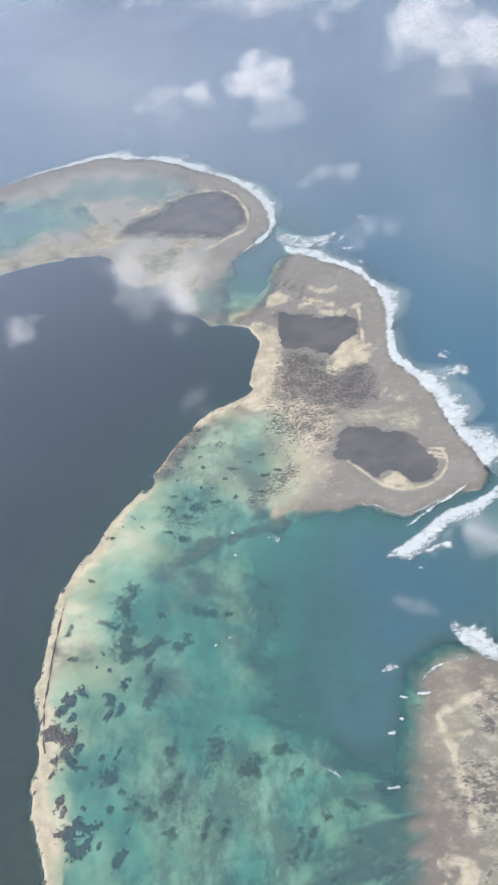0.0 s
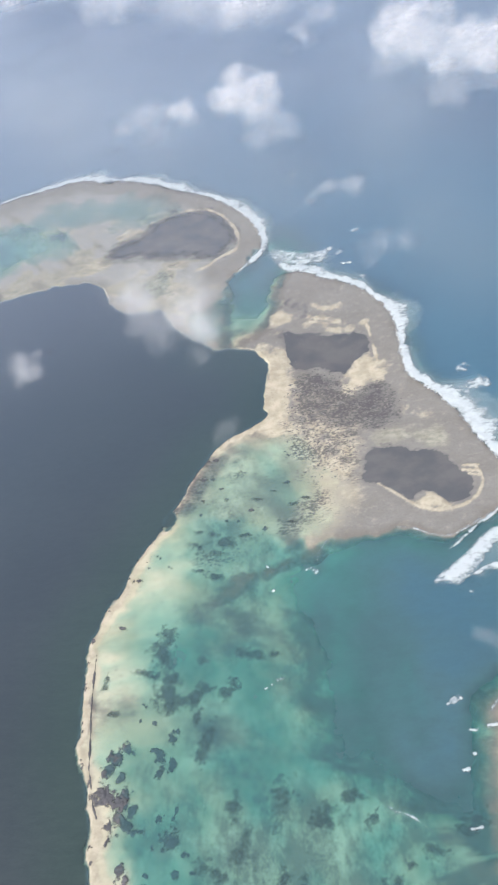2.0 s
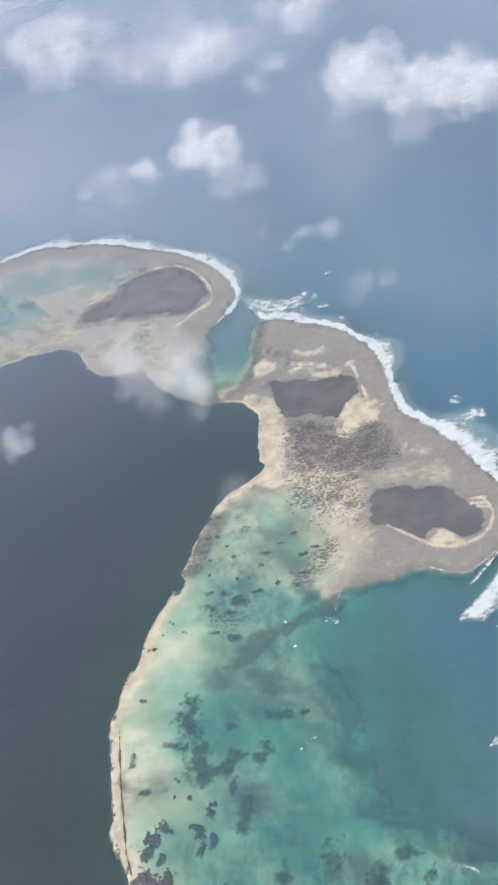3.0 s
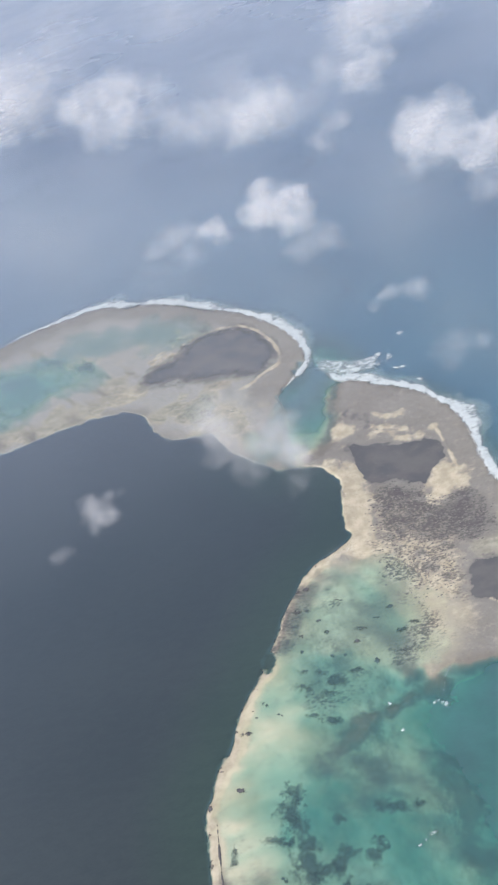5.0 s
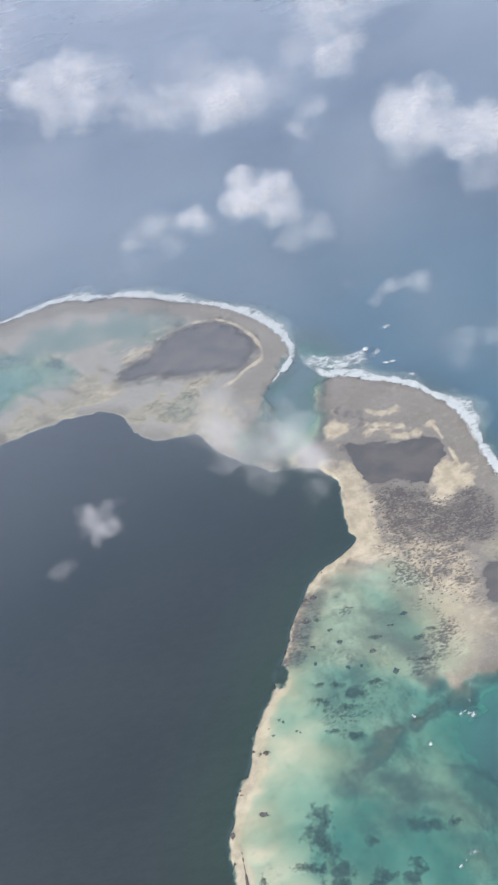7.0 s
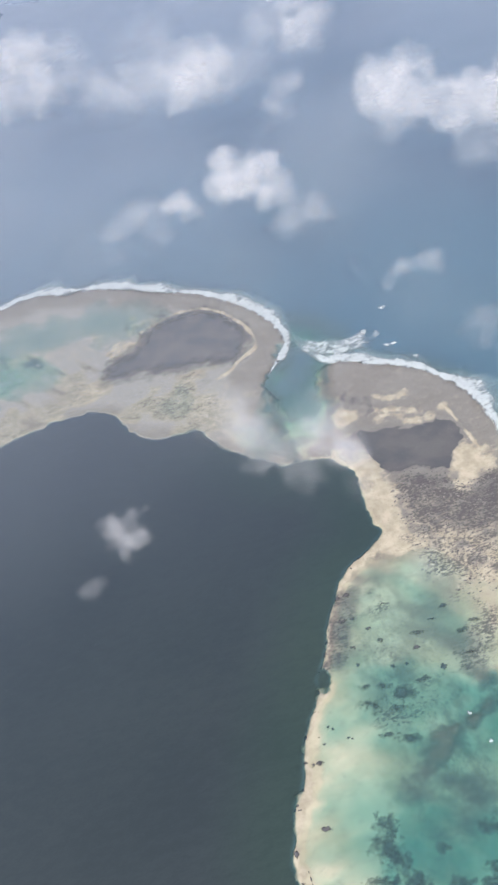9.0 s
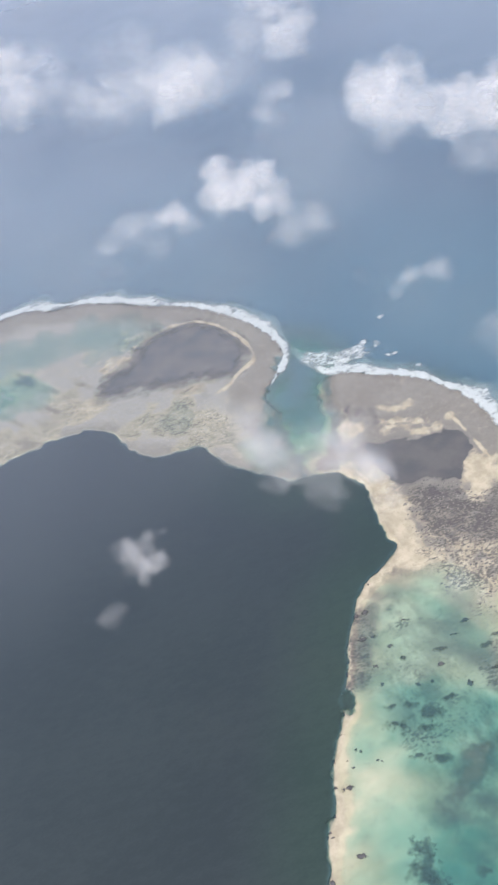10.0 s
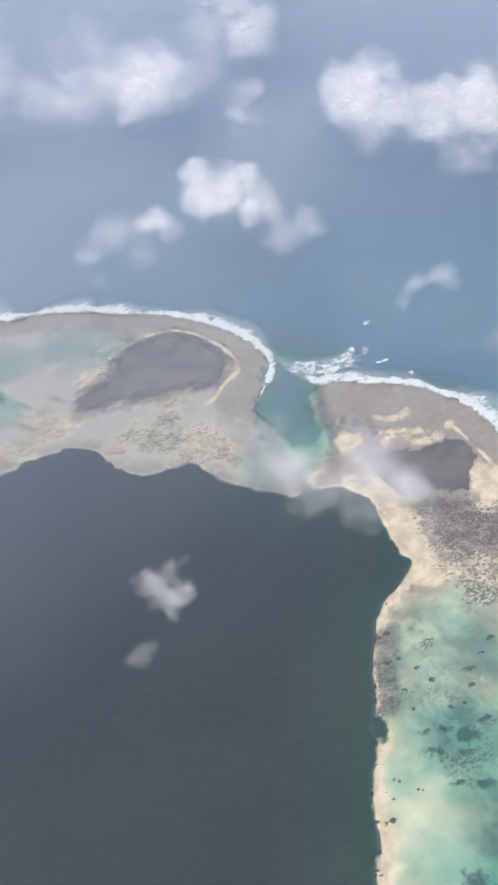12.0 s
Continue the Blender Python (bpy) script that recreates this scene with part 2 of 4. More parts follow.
POOL_REEFS = [(-186, 475, 3.9, 2.9), (-181, 471, 2.6, 3.6), (-163, 473, 8.2, 4.4), (-169, 465, 6.5, 2.9), (-149, 475, 5.9, 2.2), (-171, 482, 4, 2.2), (-182, 486, 2.7, 1.9), (-172, 445, 7.5, 2.4), (-182, 452, 4.4, 1.4), (-113, 495, 4.7, 1.6), (-102, 498, 4, 1.6), (-115, 479, 3.3, 1.5), (-136, 505, 4.8, 1.6), (-160, 511, 3.4, 1.6)]
BREAKERS_FAR = [(-144, 352, 1.5, 0.8), (-140, 354, 1.1, 0.8), (-135, 357, 1.9, 1.3), (-103, 431, 2, 1.9), (-135, 443, 1.2, 1.5), (-108, 435, 2.4, 1), (-21, 803, 3.2, 2.7), (-33, 757, 3.1, 2.5), (-49, 783, 4.3, 3.5), (-8, 394, 1.4, 0.9)]
CLOUDS = {
    "crest": (115,[(-100,916,11,1), (-105,885,16,1), (-87,879,16,1), (-84,848,13,0.8), (-69,801,14,0.45), (-83,800,14,0.4)]),
    "puff": (115,[(-148,878,11,0.8), (-147,863,8,0.5)]),
    "shred": (115,[(-183,882,13,0.45), (-207,873,10,0.5), (-180,848,11,0.35), (-213,838,6,0.35)]),
    "bank_east": (115,[(64,956,18,1), (88,960,16,1), (58,916,23,1), (75,895,18,1), (94,876,19,1), (107,853,20,1), (135,869,20,1), (35,871,12,0.5), (73,803,16,0.5), (135,901,10,0.7), (133,829,27,1)]),
    "bank_west": (115,[(-73,1108,24,1), (-63,1070,26,1), (-88,1057,22,0.9), (-100,1112,28,0.6), (-137,1117,29,0.55), (-36,1065,20,0.45), (-89,1195,25,0.4)]),
    "pillar": (115,[(-9,1005,12,0.7), (-32,973,12,0.7), (-47,950,7,0.5)]),
    "tower": (115,[(63,1151,23,0.9), (39,1091,20,0.9), (28,1136,21,0.6), (86,1232,33,0.9), (128,1268,41,0.8)]),
    "bank_far_west": (115,[(-227,1267,28,1), (-262,1251,28,0.9), (-211,1167,26,0.9), (-206,1306,15,0.7), (-183,1248,21,0.6), (-240,1166,20,0.6), (-170,1158,22,0.4)]),
    "bank_edge": (115,[(-347,1421,38,1), (-357,1321,43,1), (-285,1408,33,0.55), (-317,1297,29,0.7), (-417,1441,57,1), (-273,1560,38,0.45)]),
    "streak": (115,[(-113,1447,32,0.4), (-129,1514,30,0.4), (-65,1459,24,0.35)]),
    "wisp_sea": (115,[(-42,700,7,0.55), (-22,700,9,0.45), (-55,689,5,0.4), (-68,719,6,0.3), (-22,686,6,0.3)]),
    "wisp_outer": (100,[(-15,633,11,0.42), (3,631,7,0.35)]),
    "veil_shoal": (122,[(-195,623,11,0.45), (-185,630,9,0.4), (-191,602,15,0.7), (-181,581,12,0.5), (-160,571,12,0.55), (-145,556,11,0.55), (-149,532,8,0.4), (-172,549,9,0.4), (-203,611,10,0.35)]),
    "veil_neck": (125,[(-145,587,11,0.5), (-148,568,11,0.55), (-149,552,8,0.42), (-145,603,9,0.36), (-161,592,8,0.3)]),
    "fleece": (102,[(-279,585,8,0.62), (-278,571,8,0.66), (-285,579,6,0.5), (-270,594,4,0.5), (-263,593,3,0.45), (-288,587,4,0.35)]),
    "fluff": (102,[(-304,552,6,0.4), (-310,551,4,0.35)]),
    "wisp_east": (100,[(34,336,11,0.5), (27,343,6,0.4)]),
    "wisp_bay": (100,[(-18,301,4,0.3), (-10,297,5,0.3), (-3,293,3,0.28)]),
    "curl": (100,[(-137,476,8,0.3), (-130,465,5,0.25)]),
}


# ---- shapes in the plan ----
def smooth_line(points, closed, rounds=2):
    p = np.array(points, float)
    for _ in range(rounds):
        if closed:
            q = np.roll(p, -1, 0)
            p = np.stack([0.75 * p + 0.25 * q, 0.25 * p + 0.75 * q], 1).reshape(-1, 2)
        else:
            a, b = p[:-1], p[1:]
            p = np.vstack([p[:1], np.stack([0.75 * a + 0.25 * b, 0.25 * a + 0.75 * b], 1).reshape(-1, 2), p[-1:]])
    return p


def line_distance(points, X, Y, closed=False, reach=60.0):
    """Distance to a smoothed line, and the inside of a closed one; beyond reach it stays at reach."""
    p = smooth_line(points, closed)
    lo, hi = p.min(0) - reach, p.max(0) + reach
    near = (X > lo[0]) & (X < hi[0]) & (Y > lo[1]) & (Y < hi[1])
    x, y = X[near], Y[near]
    d, inside = np.full(x.shape, 1e9), np.zeros(x.shape, bool)
    ends = np.roll(p, -1, 0) if closed else p[1:]
    for (ax, ay), (bx, by) in zip(p, ends):
        ux, uy = bx - ax, by - ay
        s = np.clip(((x - ax) * ux + (y - ay) * uy) / (ux * ux + uy * uy + 1e-9), 0, 1)
        d = np.minimum(d, (x - ax - s * ux) ** 2 + (y - ay - s * uy) ** 2)
        if closed and ay != by:
            inside ^= ((ay > y) != (by > y)) & (x < ux * (y - ay) / (by - ay) + ax)
    full, into = np.full(X.shape, reach), np.zeros(X.shape, bool)
    full[near], into[near] = np.sqrt(d), inside
    return full, into


def zone(points, X, Y, reach=60.0):
    """Signed distance to a closed outline, positive inside."""
    d, into = line_distance(points, X, Y, True, reach)
    return np.where(into, d, -np.minimum(d, reach))


def hashed(i, j, seed):
    v = np.sin(i * 127.1 + j * 311.7 + seed * 74.7) * 43758.5453
    return v - np.floor(v)


def value_noise(x, y, seed):
    i, j = np.floor(x), np.floor(y)
    u, v = x - i, y - j
    u, v = u * u * (3 - 2 * u), v * v * (3 - 2 * v)
    a, b = hashed(i, j, seed), hashed(i + 1, j, seed)
    c, d = hashed(i, j + 1, seed), hashed(i + 1, j + 1, seed)
    return (a + (b - a) * u) * (1 - v) + (c + (d - c) * u) * v


def fbm(x, y, size, seed, octaves=4):
    """Layered noise about zero, from -1 to 1."""
    total, weight, amp = 0, 0, 1.0
    for k in range(octaves):
        f = 2.0**k / size
        total, weight, amp = total + amp * (value_noise(x * f + 37.7 * k, y * f + 11.3 * k, seed + k) * 2 - 1), weight + amp, amp * 0.55
    return total / weight * 1.4


def step(lo, hi, v):
    s = np.clip((v - lo) / (hi - lo), 0, 1)
    return s * s * (3 - 2 * s)


def axis(lo, hi, pitch, far):
    mid = np.arange(lo, hi, pitch)
    grow, out = pitch, []
    at = mid[-1]
    while at < far:
        grow *= 1.22
        at += grow
        out.append(at)
    back, grow, at = [], pitch, mid[0]
    while at > -far:
        grow *= 1.22
        at -= grow
        back.append(at)
    return np.concatenate([back[::-1], mid, out])


(ox, oy), (ix, iy), (bx, by) = FAR_SURF[0], LAGOON_COAST_FAR[0], LAGOON_COAST_NEAR[-1]
LAGOON = [(ix - 900, iy - 160), (ix - 350, iy - 25), (ix - 110, iy + 2)] + LAGOON_COAST_FAR + LAGOON_COAST_NEAR + [(bx + 12, by - 40), (bx + 35, by - 140), (bx + 20, by - 400), (ix - 900, by - 500)]
FAR_PLATFORM = [(ox - 900, oy - 130), (ox - 350, oy - 20), (ox - 110, oy - 14)] + FAR_SURF + FAR_TAIL + FAR_BACK + [(ix - 110, iy - 25), (ix - 350, iy - 55), (ix - 900, iy - 190)]
MIDDLE = MIDDLE_SURF[1:] + MIDDLE_SOUTH + MIDDLE_WEST


def lay(X, Y):
    """Height of the ground and the share of each surface, for places in the plan."""
    w, w2 = 3.2 * fbm(X, Y, 14, 3, 5), 1.8 * fbm(X, Y, 5, 9, 3)
    wild = 11.0 * fbm(X, Y, 24, 71, 6)
    beyond = step(700, 800, Y)
    n8, n30, n80 = 2.0 * fbm(X, Y, 8, 15, 4), 1.3 * fbm(X, Y, 30, 21, 4), fbm(X, Y, 80, 31, 3)
    drift = 1.8 * fbm(X * 0.8 + Y * 0.45, (Y - 0.5 * X) * 0.35, 16, 41, 4)
    bars = 1.8 * fbm(X * 0.28 - Y * 0.05, Y, 13, 47, 4)
    away = np.hypot(X - 45, Y - 235)
    rays = 1.8 * fbm(np.arctan2(Y - 235, X - 45) * 95, away * 0.16, 9, 53, 4)
    comb = 1.8 * fbm(X * 0.45, Y * 1.25, 9, 43, 4)

    def highest(a, b, k=0.7):
        return 0.5 * (a + b + np.sqrt((a - b) ** 2 + k * k)) - 0.12 * k

    def soft(points, lo, hi, rag=1.0, reach=40.0):
        return step(lo, hi, zone(points, X, Y, reach) + rag * (w + 0.6 * w2 + (0.5 + beyond) * wild))

    def stroke(points, half, rag=1.0, fade=1.0):
        return step(half + fade, half * 0.3, line_distance(points, X, Y, False, half + fade + 12)[0] + rag * (0.5 * w + w2))

    lagoon = zone(LAGOON, X, Y) + 0.35 * w + 0.4 * w2 + 0.15 * n8 + step(640, 700, Y) * (0.35 * wild + 0.9 * n8)
    lagoon = np.maximum(lagoon, np.minimum(4.0, zone(HOOK_POOL, X, Y, 20) + 0.8 * w2))
    far = zone(FAR_PLATFORM, X, Y) + w + w2
    middle = zone(MIDDLE, X, Y) + 0.8 * w + w2
    near = zone(NEAR_EDGE, X, Y) + w + w2
    shelf = zone(SHELF, X, Y) + 3 * w
    pale = zone(PALE_SHOAL, X, Y) + 3 * w
    sill = zone(SILL, X, Y) + w
    north, nlag = zone(NORTH_SHALLOWS, X, Y) + 2 * w, zone(NORTH_LAGOON, X, Y) + 2 * w
    coast, _ = line_distance(LAGOON_COAST_FAR[-9:] + LAGOON_COAST_NEAR, X, Y)
    west_rim = line_distance([(-140, 470)] + MIDDLE_WEST[:4] + [(-120, 566)], X, Y)[0] + 1.5 * w + 3 * n30

    def slope(s, top, fall):
        return np.where(s > 0, top, top + fall * s - 0.12 * np.maximum(0, -s - 14) ** 1.5)

    # the long outer platform: awash in its middle, a pool to the west, a shallow bank behind
    channel = zone(CHANNEL, X, Y) + 2 * w + 3 * n30 + wild
    pool = zone(BLUE_POOL, X, Y, 80) + 2 * w + 4 * n30 + 4 * drift
    bank = soft(FAR_SHOAL, -8, 14, 2.0)
    top = 0.32 + 0.18 * n30 - 0.75 * soft(FAR_FLAT_WET, -24, 28, 1.0) - 0.3 * bank * (0.7 + 0.8 * n30) - 0.05 * soft(FAR_GREEN, -20, 18, 3.0)
    top = top - 1.0 * step(-50, 0, channel + wild) * step(775, 735, Y) - 2.3 * step(-22, 34, pool + 0.5 * wild) - 0.3 * step(-20, 0, pool) * drift
    back = step(-15, 10, sill) * step(770, 715, Y)
    gentle = np.maximum(back, step(-45, -8, channel) * step(795, 750, Y))
    z = slope(far, top, 1.2 - 1.13 * gentle)
    # the middle island slips under the shallows on its sheltered side
    dip = step(34, 2, west_rim) * step(590, 540, Y)
    z = np.maximum(z, slope(middle, 0.42 + 0.2 * n30 - 0.75 * dip - 0.7 * step(-22, 2, channel + wild), 0.9 - 0.86 * np.maximum(gentle, np.maximum(step(-30, 0, north), np.maximum(step(-25, 5, nlag), 0.72 * step(478, 462, Y) * step(12, -20, X))))))
    z = np.maximum(z, slope(near, 0.4 + 0.3 * n30, 0.075 + 0.03 * n30) + 0.9 * rays * step(4, -25, near) * step(-57, -38, near))
    z = np.maximum(z, slope(sill, -0.35 - 0.02 * np.clip(Y - 672, 0, 120) + 0.35 * n30, 0.25))
    # the bay and the shelf
    bay = zone(BAY, X, Y) + 4 * w
    z = highest(z, slope(bay, -4.0 + 1.1 * n80 + 1.3 * n30 + 0.7 * drift - 0.05 * np.clip(bay, 0, 60), 0.12))
    ridge = np.maximum(soft(RIDGE_A, -7, 5, 1.6), soft(RIDGE_B, -8, 5, 1.6))
    calm = step(-30, 5, np.maximum(north, nlag))
    bed = -2.5 + 1.3 * step(-25, 12, north) + 1.7 * step(-12, 12, nlag) * (1 - step(-25, 12, north)) + 0.8 * step(300, 210, Y) + 0.9 * step(440, 500, Y) + (1.3 * n30 + 1.2 * n80 + 0.9 * drift) * (1 - 0.65 * calm)
    bed = bed - 1.3 * soft(TEAL_POOL, -7, 6, 1.2)
    bed = bed + 1.0 * np.maximum.reduce([soft(p, -9, 8, 1.0) for p in (PALE_BAY, PALE_A, PALE_B, PALE_C, PALE_D)])
    bed = highest(bed, -1.0 + 0.4 * n30 - 6 * (1 - ridge))
    bed = -highest(-bed, 1.3 - 0.9 * calm - 0.8 * ridge, 1.0)
    apron = -0.2 - 0.019 * coast + 0.25 * n30 + 0.12 * drift + 0.32 * bars * step(75, 30, coast)
    lap = step(-20, 10, pale + 3 * n8)
    z = highest(z, slope(shelf, np.minimum(bed * (1 - lap) + lap * apron, -0.18 + 0.2 * n30), 0.07))
    z = z - 8.0 * step(-16, 40, zone(DEEP_POOL, X, Y) + 3 * w + 6 * n30) * step(1, -6, middle) * step(2, -22, near)
    cut = step(-10, 9, channel)
    z = np.where(channel > -10, np.minimum(z, z * (1 - cut) + cut * (-0.6 - 13.0 * step(702, 775, Y + wild))), z)
    # exposed sand along the lagoon
    rocky = step(495, 508, Y) * step(566, 548, Y) * step(26, 12, coast + 2 * n8)
    width = 6.0 - 3.5 * rocky + 3.0 * fbm(X, Y, 40, 51, 2) + 3.0 * fbm(X, Y, 12, 57, 3) + w2
    strip = np.where(lagoon < 0, width - coast, -30.0)
    strip = np.where(coast < 55, strip, -30.0)
    z = np.where(strip > -8, np.maximum(z, -0.6 + 1.2 * step(-8, 2, strip)), z)
    # the lagoon falls away
    steep = np.where(Y > 655, 0.55 + 0.3 * n30, 1.3 + 0.8 * n8)
    fall = 0.25 - np.maximum(0.25, steep) * (lagoon + 2) - 0.16 * np.maximum(0, lagoon) ** 1.6
    fall = fall + 2.6 * soft(FRINGE, -3, 3, 0.6, 20)
    z = np.where(lagoon > -2, np.minimum(z, np.maximum(-45, fall)), z)
    # ponds, rims and dunes
    rag = 0.5 * w + 0.2 * wild + 1.3 * n8 + 1.6 * fbm(X * 0.7, Y * 1.3, 4, 17, 3)
    ponds = np.maximum.reduce([zone(p, X, Y) + rag for p in (NORTH_POND, SOUTH_POND)])
    film = zone(FAR_POND, X, Y) + 1.5 * w + 0.6 * wild
    teeth = np.maximum.reduce([stroke(p, 0.7, 0.3, 0.8) for p in (TEETH_A, TEETH_B, TEETH_C)])
    rims = np.maximum.reduce([(0.85 + 0.35 * n8) * stroke(FAR_RIM, 1.3, 0.5, 1.8), stroke(SOUTH_RIM, 1.1, 0.4, 1.0), stroke(EAST_RIM, 0.8, 0.4, 1.0), teeth])
    streaks = np.maximum.reduce([stroke(p, 2.0, 1.3, 3.0) for p in (STREAK_A, STREAK_B, STREAK_C)])
    dunes = np.maximum.reduce([zone(p, X, Y, 30) + 0.9 * w + w2 for p in (NECK_BEACH, DUNE_EAST, NW_DUNE, DUNE_SMALL, DUNE_SOUTH, NEAR_LOW_DUNE)])
    dim = soft(DUNE_WEST, -8, 8, 1.2)
    track = np.maximum(stroke(NEAR_TRACK, 2.0, 1.0, 3.0), stroke(NEAR_SPUR, 1.2, 1.0, 2.5))
    z = np.where(ponds > 0, np.minimum(z, 0.1 - np.minimum(0.12 * ponds, 0.5)), z)
    z = np.where(film > -25, np.minimum(z, 0.42 - 0.24 * step(-25, 4, film)), z)
    z = z + 0.4 * rims + 0.5 * step(-1, 3, dunes) + 0.3 * streaks + 0.3 * track
    # surfaces
    scrub = zone(NEAR_SCRUB, X, Y) + 2 * w
    mud = zone(MUD, X, Y) + 2 * w + 3 * n30
    rubble = zone(RUBBLE, X, Y) + 2 * w
    wet_green = soft(WET_GREEN, -6, 6, 1.5)
    far_mud = soft(FAR_MUD, -8, 8, 2.0) * (0.75 + 0.4 * comb)
    beach = soft(FAR_BEACH, -10, 10, 2.5)
    sand = np.maximum.reduce([
        step(-2, 1.5, strip), step(-6, 5, dunes + w + 3.5 * n8), 0.95 * rims, (0.62 + 0.5 * n8) * streaks, 0.8 * track, 0.6 * dim,
        (0.75 + 0.5 * n8) * step(-12, 8, rubble) * step(-30, -75, X + 8 * n30), 0.62 * stroke(CHANNEL_SAND, 2.2, 0.6, 2.0),
        (0.2 + 0.4 * n30) * beach, (0.12 + 0.5 * drift) * bank, 0.3 * drift * step(14, 40, far + wild), (0.32 + 0.5 * n8) * soft(WEST_CRUST, -6, 6, 2.0), (0.42 + 0.4 * drift) * stroke(FAR_RIDGE, 7, 2.0, 8),
        (0.14 + 0.35 * n30) * step(-28, 10, scrub), 0.25 * step(-14, 30, pool), 0.35 * step(20, 0, west_rim) * step(575, 530, Y) * step(455, 480, Y)])
    flat = np.maximum.reduce([
        step(-14, -3, middle) * (1 - 0.75 * dip), step(-12, -3, far) * (1 - 0.5 * bank) * (1 - 0.75 * step(-16, 20, pool)) * (1 - 0.3 * beach),
        (0.9 + 0.3 * n30) * step(-62, -14, near + 5 * n30 + 22 * rays), 0.35 * step(-6, 8, sill), 0.95 * ridge, (0.75 + 0.3 * n8) * rocky])
    flat = flat * (1 - 0.75 * cut)
    olive = np.maximum.reduce([0.85 * wet_green, 0.15 * soft(FAR_GREEN, -20, 18, 2.0), 1.0 * bank * step(-1.2, 0.2, n30 + 0.5 * drift), 0.75 * beach, 0.5 * step(12, 40, far) * step(-0.1, 0.6, drift + 0.4 * n30) * step(-40, 0, pool + 25), 0.35 * step(-10, 12, nlag), (0.55 + 0.3 * rays) * step(-22, 10, scrub + 4 * n30), 0.3 * step(-20, 5, north)])
    dark = np.maximum.reduce([step(-2, 2.5, ponds), 0.7 * step(-14, 10, film), 0.35 * step(-10, 0, ponds + 2 * w), (0.6 + 0.3 * n8) * step(-14, 8, mud), (0.6 + 0.5 * n8) * soft(NORTH_MUD, -4, 5, 1.4), 0.5 * far_mud, (0.55 * drift - 0.05) * step(12, 36, far + wild) * (1 - bank), 0.4 * np.maximum(stroke(FAR_STREAK_A, 3.5, 3.0, 6), stroke(FAR_STREAK_B, 3.0, 3.0, 6))])
    dark = dark * (1 - step(-1, 1.5, dunes + w)) * (1 - 0.9 * rims) * (1 - 0.7 * streaks)
    mottle = np.maximum.reduce([
        0.66 * step(-14, 10, rubble + 3 * n8), 0.8 * step(-16, 8, mud + 3 * n8), 0.5 * step(-25, 8, scrub) * (0.6 + n30 + 0.5 * rays), 0.5 * soft(WEST_CRUST, -6, 6, 2.0), 0.55 * bank, 0.4 * beach, 0.3 * far_mud, 0.3 * step(16, 40, far), 0.12 * step(0, 20, middle),
        0.42 * step(-10, 12, nlag) * (0.75 + 0.9 * n30), 0.34 * step(-25, 5, north), 0.4 * ridge, 0.62 * rocky, 0.3 * step(330, 240, Y) * step(-10, 10, shelf) * step(-215, -170, X) * (0.7 + n30), 0.25 * step(-50, -10, near)])
    growth = np.maximum.reduce([0.8 * step(-20, 15, bay) * step(420, 330, Y + 0.3 * X), 0.7 * step(-15, 15, shelf) * step(330, 270, Y), 0.5 * step(-15, 15, shelf), 0.65 * calm, 0.8 * soft(TEAL_POOL, -8, 5, 1.0), 0.9 * ridge, 0.35 * step(-14, 30, pool), 0.15 * bank, 0.5 * step(-58, -10, near)])
    growth = growth * (1 - 0.75 * lap * step(70, 30, coast)) * (0.8 + 0.6 * n80)
    tone = np.maximum(0.45 * step(10, 34, middle + 4 * n30), 0.55 + 0.75 * step(14, 40, far + 6 * n30)) * step(-3, 6, np.maximum(middle, far)) + 0.4 * step(5, 40, near)
    return dict(tone=tone, growth=growth, z=z, sand=sand, flat=flat, dark=dark, mottle=mottle, olive=olive, lagoon=step(-3, 1.5, lagoon), shore=step(58, 0, np.abs(lagoon)) * step(760, 640, Y), middle=middle, far=far, near=near, strip=strip, rubble=step(-3, 6, rubble), mud=step(-3, 6, mud))


# ---- materials ----
def material(name):
    m = bpy.data.materials.new(name)
    m.use_nodes = True
    n, l = m.node_tree.nodes, m.node_tree.links
    return m, n, l, n["Principled BSDF"]


def mixer(n, l, fac, a, b):
    x = n.new("ShaderNodeMix")
    x.data_type = "RGBA"
    for sock, v in ((x.inputs[0], fac), (x.inputs[6], a), (x.inputs[7], b)):
        if hasattr(v, "links"):
            l.new(v, sock)
        else:
            sock.default_value = v
    return x.outputs[2]


def mathn(n, l, op, a, b=0.0, c=0.0):
    x = n.new("ShaderNodeMath")
    x.operation = op
    for sock, v in zip(x.inputs, (a, b, c)):
        if hasattr(v, "links"):
            l.new(v, sock)
        else:
            sock.default_value = v
    return x.outputs[0]


def ramp(n, l, v, lo, hi, to_lo=0.0, to_hi=1.0):
    x = n.new("ShaderNodeMapRange")
    x.interpolation_type = "SMOOTHSTEP"
    l.new(v, x.inputs[0])
    for k, w in enumerate((lo, hi, to_lo, to_hi)):
        x.inputs[k + 1].default_value = w
    return x.outputs[0]


def attribute(n, name):
    a = n.new("ShaderNodeAttribute")
    a.attribute_name = name
    return a.outputs["Fac"]


def grain(n, l, scale, detail=4.0, stretch=(1, 1, 1), turn=0.0, rough=0.55):
    c = n.new("ShaderNodeTexCoord")
    m = n.new("ShaderNodeMapping")
    m.inputs["Scale"].default_value = stretch
    m.inputs["Rotation"].default_value = (0, 0, turn)
    t = n.new("ShaderNodeTexNoise")
    t.inputs["Scale"].default_value, t.inputs["Detail"].default_value, t.inputs["Roughness"].default_value = scale, detail, rough
    l.new(c.outputs["Object"], m.inputs["Vector"])
    l.new(m.outputs["Vector"], t.inputs["Vector"])
    return t.outputs["Fac"]


